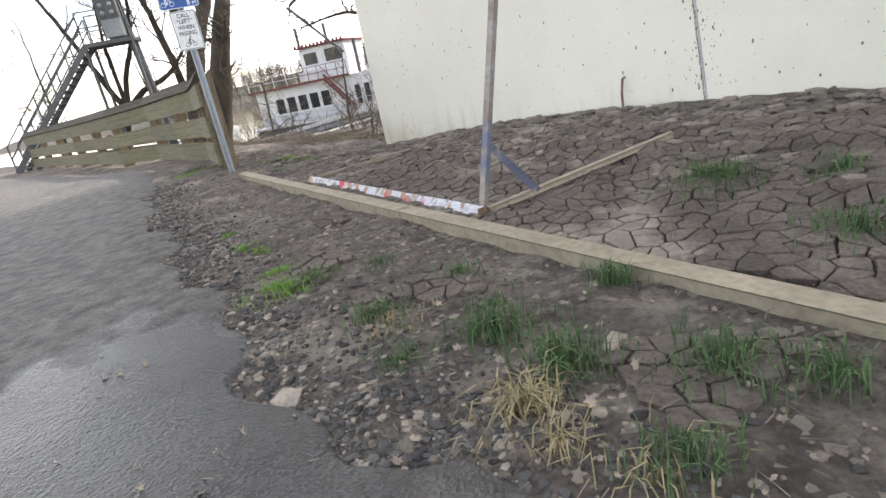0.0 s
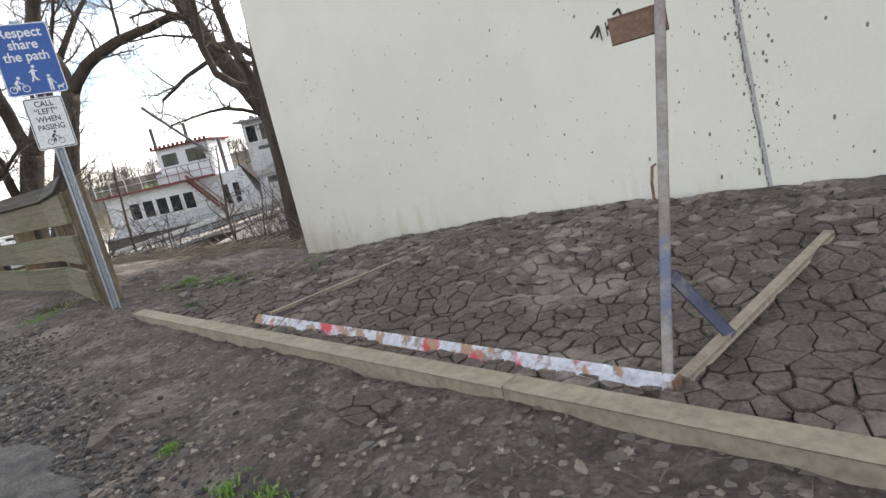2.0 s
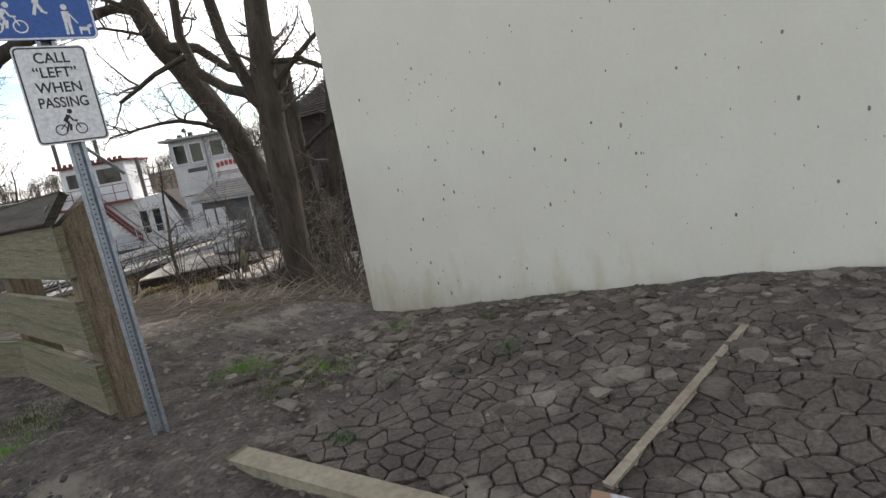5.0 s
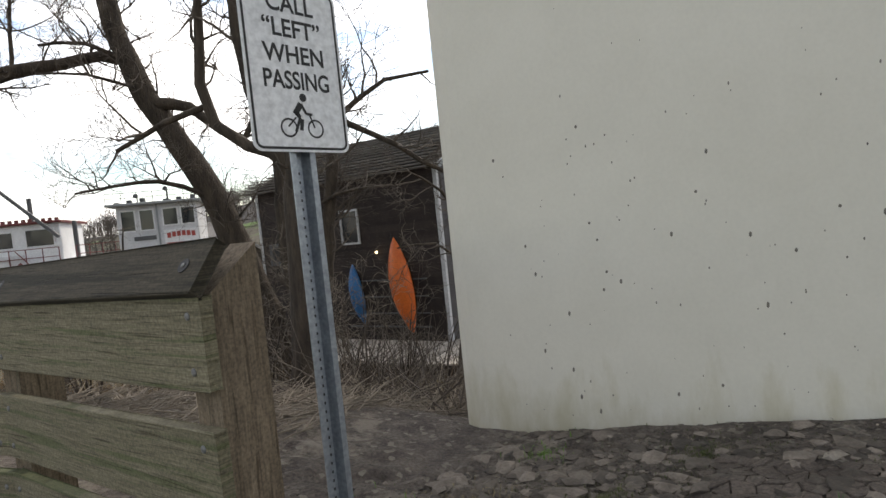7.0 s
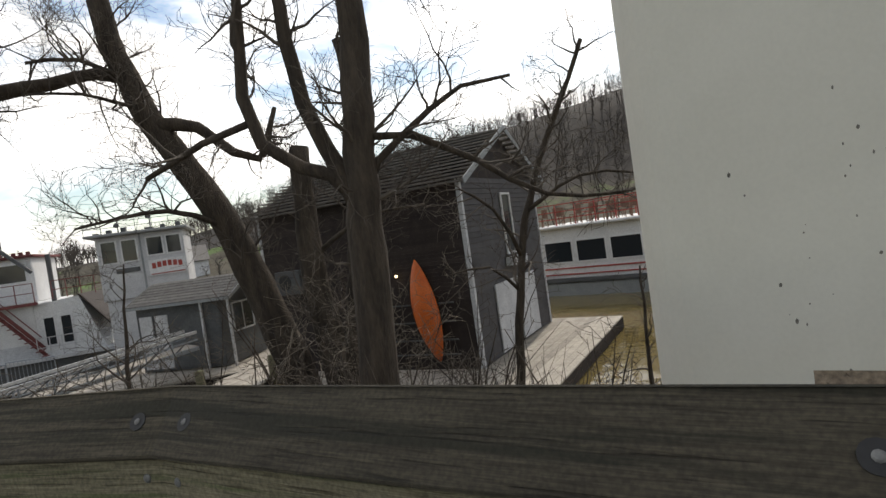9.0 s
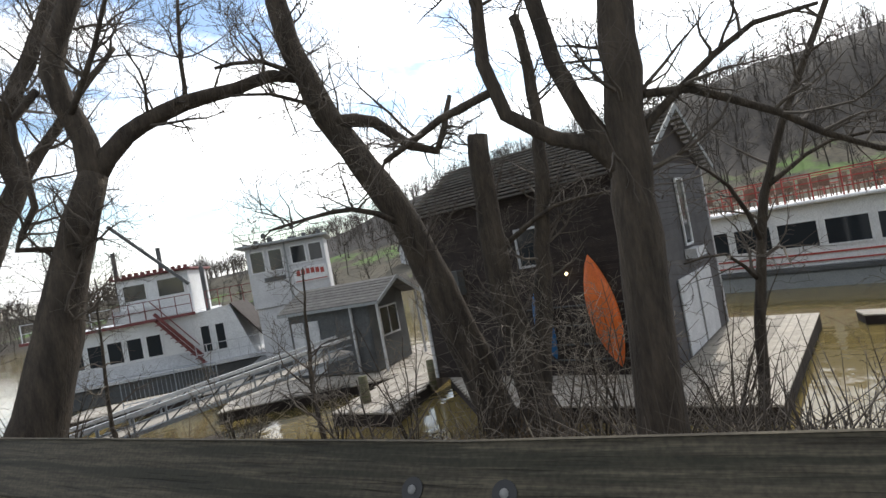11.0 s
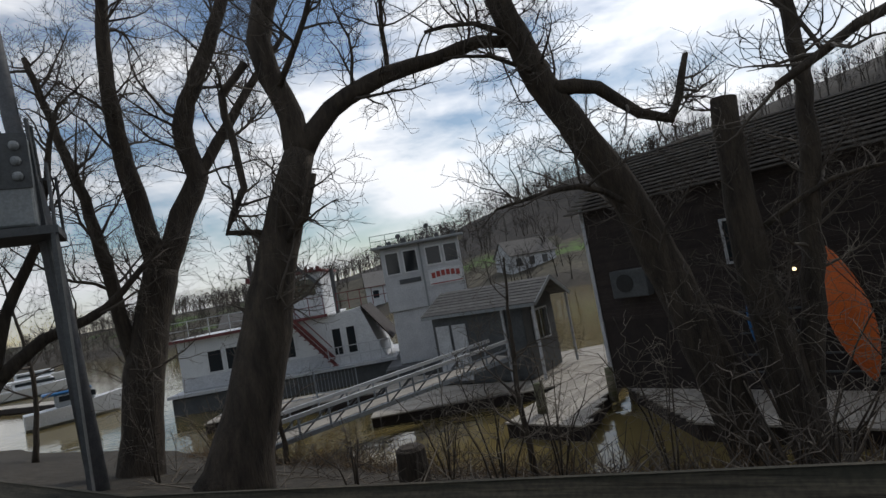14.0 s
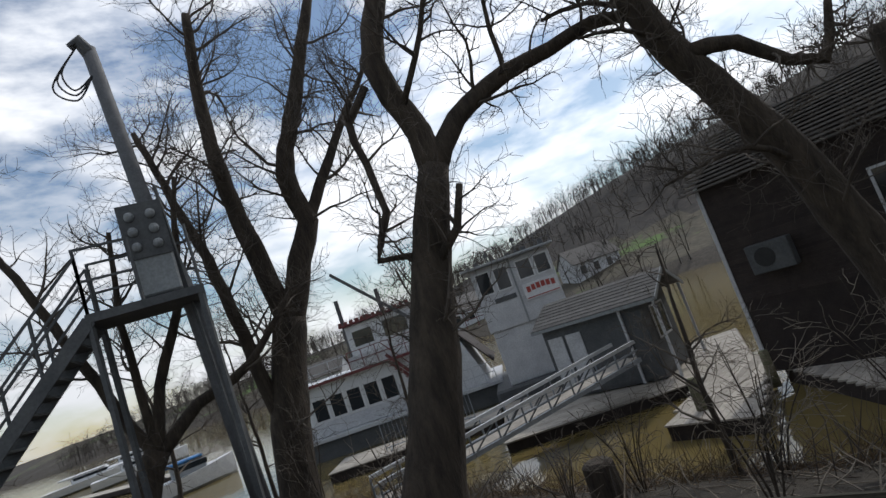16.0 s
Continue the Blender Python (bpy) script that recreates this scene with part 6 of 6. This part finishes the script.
for k, (x, y, w, d, h) in enumerate(far_h):
    z = gz(x, y)
    hs = thing("far_house", "small pale house among trees on the far bank", "house", (x, y, z), 10 * k)
    part("wall", gable_body(w, d, -1.0, h, h + 2.4), M_white2, hs)
    for ya, yb in ((-0.4, d / 2), (d + 0.4, d / 2)):
        part("roof", beam((w / 2, ya, h - 0.3), (w / 2, yb, h + 2.5), w + 0.6, 0.12), M_shingle, hs)
    for i in range(3):
        window(hs, 1 + i * 2.6, 2.1 + i * 2.6, 0, 1.2, 2.6, M_white, 0.05, -1, 0)

# ---- brush, debris and reeds on the bank ----


def sticks(name, n, place, ln, r, material, label, category, seed, tilt=0.25, kinds="stuff", lift=0.03):
    rr = random.Random(seed)
    vs_, fs_ = [], []
    k = 0
    while k < n:
        x, y = place(rr)
        z = gz(x, y)
        a_, w_ = (Vector((x, y)) - WALL0).dot(WD), (Vector((x, y)) - WALL0).dot(WN)
        if z < WATER_Z - 0.02 or (ln > 0.2 and a_ > -1.0 and w_ > -2.6):
            k += 1
            continue
        az = rr.uniform(0, 2 * math.pi)
        el = rr.gauss(0, tilt)
        l_ = ln * rr.uniform(0.4, 1.3)
        d = Vector((math.cos(az) * math.cos(el), math.sin(az) * math.cos(el), abs(math.sin(el))))
        p = Vector((x, y, z + rr.uniform(0.0, lift)))
        mid = p + d * l_ * 0.5 + Vector((rr.gauss(0, 0.06), rr.gauss(0, 0.06), rr.gauss(0.02, 0.03))) * l_
        rad = r * rr.uniform(0.5, 1.4)
        tube_raw(vs_, fs_, [p, mid, p + d * l_], [rad, rad * 0.8, rad * 0.3], 4)
        k += 1
    return tagged(raw_mesh(name, vs_, fs_, material), label, category, kind=kinds)


def bank_spot(s0, s1, a0, a1):
    def f(rr):
        # s: distance past the fence towards the water, a: along the bank
        a, s = rr.uniform(a0, a1), rr.uniform(s0, s1)
        i = min(max(int(a / 1.45), 0), len(BANK) - 2)
        t = a / 1.45 - i
        p = Vector(BANK[i]).lerp(Vector(BANK[i + 1]), min(t, 1.5))
        return p.x + 0.6 * s, p.y + 0.8 * s
    return f


sticks("driftwood_litter", 3400, bank_spot(1.4, 6.0, -1.0, 6.0), 0.55, 0.007, M_drytwig, "pale dry sticks and reed litter strewn on the bank", "litter", 1, 0.12)
sticks("driftwood_litter", 900, bank_spot(4.5, 11.5, -1.5, 13.0), 0.9, 0.012, M_drytwig, "grey dead branches tangled on the lower bank", "litter", 2, 0.35)
sticks("brush", 1500, bank_spot(4.0, 10.5, -1.5, 5.0), 1.3, 0.009, M_twig, "dark leafless brush tangled below the trees", "brush", 3, 0.8)
sticks("brush", 800, bank_spot(4.0, 9.5, -1.0, 6.0), 1.2, 0.007, M_drytwig, "pale dead twigs standing out of the dark brush", "brush", 7, 0.7)
sticks("brush", 900, bank_spot(6.0, 12.5, 4.0, 13.0), 1.1, 0.008, M_twig, "dark leafless brush along the waterline", "brush", 4, 0.8)


def edge_spot(rr):
    x = rr.uniform(-16, 3)
    q = float(water_edge(x)) - abs(rr.gauss(0, 0.6))
    return x, (q - 0.5 * x) / 0.866


sticks("ground_litter", 5200, lambda rr: (rr.uniform(-3.0, 3.6), rr.uniform(0.0, 8.0)), 0.07, 0.0018, M_drytwig, "fine straw and twig litter on the mud", "litter", 6, 0.15, lift=0.012)
sticks("reeds", 2600, edge_spot, 0.75, 0.006, M_reed, "brown dead reeds standing along the water's edge", "reeds", 5, 1.35)


# ---- grass tufts, leaves and stones on the mud ----
def tuft(n, cx_, cy_, rad, h, material, vs_, fs_, rr, lean=0.6):
    for _ in range(n):
        a, d = rr.uniform(0, 2 * math.pi), abs(rr.gauss(0, rad * 0.5))
        x, y = cx_ + math.cos(a) * d, cy_ + math.sin(a) * d
        z = gz(x, y) - 0.005
        l_ = h * rr.uniform(0.5, 1.25)
        az = rr.uniform(0, 2 * math.pi)
        out = Vector((math.cos(az), math.sin(az), 0))
        ln = rr.uniform(0.2, 1.0) * lean
        p0 = Vector((x, y, z))
        p1 = p0 + out * l_ * 0.3 * ln + UP * l_ * 0.6
        p2 = p0 + out * l_ * 0.95 * ln + UP * l_ * (0.95 - 0.5 * ln)
        s = Vector((-out.y, out.x, 0)) * rr.uniform(0.0018, 0.0032)
        b = len(vs_)
        vs_ += [p0 - s, p0 + s, p1 - s * 0.8, p1 + s * 0.8, p2]
        fs_ += [(b, b + 1, b + 3, b + 2), (b + 2, b + 3, b + 4)]


rr = random.Random(14)
v_, f_ = [], []
for (x, y, rad, h, n) in ((-1.0, 6.7, 0.7, 0.03, 1300), (-0.2, 6.9, 0.5, 0.028, 800), (-1.7, 6.1, 0.5, 0.035, 800), (-0.6, 5.9, 0.4, 0.03, 500), (0.6, 6.3, 0.4, 0.025, 400), (-3.3, 6.3, 0.5, 0.04, 700)):
    tuft(n, x, y, rad, h, M_moss, v_, f_, rr, 0.9)
tagged(raw_mesh("moss", v_, f_, M_moss), "short olive moss and sprouting grass on the mud", "moss", kind="stuff")
for (name, material, label, spots_) in (
    ("grass_tufts", M_grassb, "blue-green tufts of young grass in the mud",
     [(2.04, 0.9, 0.16, 0.13, 230), (2.29, 0.7, 0.2, 0.14, 260), (2.72, 0.66, 0.22, 0.12, 240), (2.96, 0.57, 0.15, 0.12, 120), (2.44, 1.25, 0.13, 0.11, 170),
      (3.0, 2.29, 0.28, 0.13, 420), (3.32, 1.43, 0.2, 0.13, 200), (1.51, 1.1, 0.2, 0.08, 180), (2.58, 0.26, 0.15, 0.11, 130), (1.8, 1.45, 0.12, 0.08, 110),
      (-0.33, 5.9, 0.15, 0.07, 130), (-1.31, 5.19, 0.13, 0.07, 120), (-1.05, 5.75, 0.15, 0.06, 110), (2.2, 1.7, 0.1, 0.07, 70), (1.3, 1.75, 0.12, 0.06, 80),
      (3.5, 2.1, 0.2, 0.12, 160), (3.4, 0.9, 0.2, 0.12, 160), (1.0, 1.6, 0.15, 0.07, 120), (2.0, 1.15, 0.2, 0.05, 150), (1.75, 0.75, 0.2, 0.06, 150)]),
    ("grass_patch", M_grassy, "bright fresh green grass patch by the path edge",
     [(0.86, 1.49, 0.20, 0.07, 420), (0.7, 1.75, 0.15, 0.06, 180), (0.13, 2.26, 0.1, 0.05, 90), (-0.3, 2.7, 0.08, 0.05, 60), (0.3, 2.2, 0.08, 0.05, 60),
      (-2.07, 6.72, 0.45, 0.05, 420), (-1.5, 6.5, 0.4, 0.05, 260), (-3.22, 5.93, 0.3, 0.05, 160), (-0.9, 7.6, 0.3, 0.06, 120)]),
    ("dry_grass", M_straw, "straw-yellow dead grass clump", [(2.2, 0.47, 0.14, 0.13, 150), (2.3, 0.3, 0.12, 0.11, 60), (2.5, 0.2, 0.2, 0.10, 40), (-1.6, 6.9, 0.6, 0.05, 260), (1.6, 1.05, 0.25, 0.05, 140)]),
):
    v_, f_ = [], []
    for (x, y, rad, h, n) in spots_:
        tuft(n, x, y, rad, h, material, v_, f_, rr, 0.9 if material is not M_straw else 1.3)
    tagged(raw_mesh(name, v_, f_, material), label, "grass", kind="stuff")

# dead leaves: curled lobed scraps
leaf_v = [(0, 0, 0), (0.35, 0.18, 0.05), (0.25, 0.5, 0.02), (0.6, 0.75, 0.10), (0.1, 0.8, 0.03), (0.0, 1.2, 0.14), (-0.15, 0.8, 0.03), (-0.55, 0.7, 0.12), (-0.28, 0.45, 0.02), (-0.4, 0.15, 0.07)]
v_, f_ = [], []
for k in range(1300):
    u = rr.random()
    if u < 0.6:
        x, y = rr.uniform(0.2, 3.2), rr.uniform(0.0, 2.6)
    else:
        x, y = rr.uniform(-2.6, 1.5), rr.uniform(1.5, 7.2)
    s = rr.choice((0.010, 0.014, 0.018, 0.022, 0.028, 0.036))
    m4 = pose(x, y, gz(x, y) + 0.012, rr.gauss(0, 25), rr.gauss(0, 25), rr.uniform(0, 360))
    b = len(v_)
    v_ += [m4 @ (Vector(q) * s) for q in leaf_v]
    f_ += [(b, b + 1, b + 2, b + 8, b + 9), (b + 2, b + 3, b + 4, b + 5, b + 6, b + 7, b + 8)]
tagged(raw_mesh("dead_leaves", v_, f_, M_leaf), "scattered curled grey-brown dead leaves", "leaves", kind="stuff")

# clods and stones
unit = bmesh.new()
bmesh.ops.create_icosphere(unit, subdivisions=1, radius=1)
uv_ = [v.co.copy() for v in unit.verts]
uf_ = [tuple(v.index for v in f.verts) for f in unit.faces]
unit.free()


def clods(name, spots, material, label, flat=0.5):
    v2, f2 = [], []
    for (x, y, s) in spots:
        b = len(v2)
        ph = rr.uniform(0, 99)
        az = rr.uniform(0, 6.28)
        sx, sy = rr.uniform(0.7, 1.4), rr.uniform(0.7, 1.2)
        z = gz(x, y)
        for q in uv_:
            k = 1 + 0.75 * noise.noise(q * 1.9 + Vector((ph, ph, 0)))
            px_, py_ = q.x * sx * s * k, q.y * sy * s * k
            v2.append(Vector((x + px_ * math.cos(az) - py_ * math.sin(az), y + px_ * math.sin(az) + py_ * math.cos(az), z + q.z * s * k * flat + s * 0.05)))
        f2 += [tuple(i + b for i in f) for f in uf_]
    return tagged(raw_mesh(name, v2, f2, material), label, "mud", kind="stuff")


spots = []
for _ in range(2600):
    a, w = rr.uniform(0.2, 9.5), abs(rr.gauss(0.9, 0.55)) + 0.05
    p = WALL0 + WD * a + WN * w
    spots.append((p.x, p.y, rr.choice((0.012, 0.018, 0.025, 0.035, 0.05, 0.075))))
for _ in range(9000):
    spots.append((rr.uniform(-2.6, 3.4), rr.uniform(0.2, 7.5), rr.choice((0.006, 0.008, 0.011, 0.015, 0.021))))
clods("mud_clods", spots, M_clod, "rough brown clods of broken mud along the wall's foot", 0.38)
crumbs, pale = [], []
for k in range(9000):
    i = rr.randrange(1, 8)
    p = Vector(PATH_EDGE[i]).lerp(Vector(PATH_EDGE[i + 1]), rr.random())
    d = rr.gauss(-0.05, 0.26)
    (crumbs if rr.random() < 0.85 else pale).append((p.x + 0.7 * d, p.y + 0.7 * d, rr.choice((0.005, 0.007, 0.009, 0.013, 0.018))))
M_crumb = mat("asphalt_crumb", (0.03, 0.03, 0.03), (0.10, 0.095, 0.09), 8, 0.95, 0.3, island=0.6)
clods("asphalt_crumbs", crumbs, M_crumb, "dark crumbled asphalt along the path's broken edge", 0.7)
clods("gravel", pale, M_stone, "pale gravel along the path's broken edge", 0.7)
clods("pale_stones", [(0.62, 2.55, 0.03), (0.7, 2.48, 0.028), (0.68, 2.4, 0.02), (1.42, 0.54, 0.06), (2.44, 0.83, 0.05), (0.2, 6.4, 0.06), (1.1, 6.0, 0.05), (2.05, 0.15, 0.04)],
      M_stone, "small pale stones and bark scraps on the mud", 0.4)

# ---- cracked mud ----
# jittered honeycomb of plates, each a shallow slab with a rim, laid on the slope
rr = random.Random(31)
cell = 0.098
# sites, and cells cut from their neighbours' half planes
sites = {}
A0 = Vector((-2.0, -0.6))
NI, NJ = 76, 94
for j in range(NJ):
    for i in range(NI):
        sites[i, j] = Vector(((i + 0.5 * (j & 1) + rr.uniform(-0.42, 0.42)) * cell * 1.05, (j + rr.uniform(-0.42, 0.42)) * cell * 0.95)) + A0


def cell_poly(i, j):
    c = sites[i, j]
    poly = [c + Vector((sx * 0.3, sy * 0.3)) for sx, sy in ((-1, -1), (1, -1), (1, 1), (-1, 1))]
    for dj in (-2, -1, 0, 1, 2):
        for di in (-2, -1, 0, 1, 2):
            o = sites.get((i + di, j + dj))
            if o is None or (di == 0 and dj == 0):
                continue
            nrm = o - c
            mid = (o + c) / 2
            lim = mid.dot(nrm)
            outp = []
            for k in range(len(poly)):
                p, q = poly[k], poly[(k + 1) % len(poly)]
                dp, dq = p.dot(nrm) - lim, q.dot(nrm) - lim
                if dp <= 0:
                    outp.append(p)
                if dp * dq < 0:
                    outp.append(p.lerp(q, dp / (dp - dq)))
            poly = outp
            if len(poly) < 3:
                return poly
    return poly


tdir = (T1 - T0).normalized()
tnor = Vector((-tdir.y, tdir.x))
v_, f_ = [], []
for (i, j), c in sites.items():
    w = (c - WALL0).dot(WN)
    a = (c - WALL0).dot(WD)
    past = (c - T0).dot(tnor)
    along = (c - T0).dot(tdir)
    fade = 0.9 + 0.25 * math.sin(c.x * 2.3) * math.cos(c.y * 1.9)
    front = -1.1 < past < -0.10 and along > 2.2 and noise.noise(Vector((c.x * 1.7, c.y * 1.7, 3.1))) > 0.2
    if (w < fade * 0.75 or a < 0.6 or past < 0.10 or along < 0.1 or c.y < -0.5) and not front:
        continue
    poly = cell_poly(i, j)
    if len(poly) < 3:
        continue
    ctr_ = sum(poly, Vector((0, 0))) / len(poly)
    gap = rr.choice((0.002, 0.003, 0.005, 0.007, 0.009))
    top = []
    tilt = Vector((rr.gauss(0, 0.02), rr.gauss(0, 0.02)))
    lift = rr.uniform(0.016, 0.026)
    b = len(v_)
    n = len(poly)
    for ring, (sh, dz) in enumerate(((gap, -0.02), (gap + 0.001, lift - 0.003), (gap + 0.010, lift))):
        for p in poly:
            d = ctr_ - p
            ln = d.length
            s = p + d * min(sh / max(ln, 1e-3), 0.6)
            v_.append(Vector((s.x, s.y, gz(s.x, s.y) + dz + tilt.dot(s - ctr_) + (0.10 * (s - ctr_).length ** 2 / 0.05 * 0.06 if ring else 0))))
    for k in range(n):
        k2 = (k + 1) % n
        f_.append((b + k, b + k2, b + n + k2, b + n + k))
        f_.append((b + n + k, b + n + k2, b + 2 * n + k2, b + 2 * n + k))
    f_.append(tuple(b + 2 * n + k for k in range(n)))
tagged(raw_mesh("cracked_mud", v_, f_, M_plate), "dried brown mud split into curling plates by dark cracks", "mud", kind="stuff")
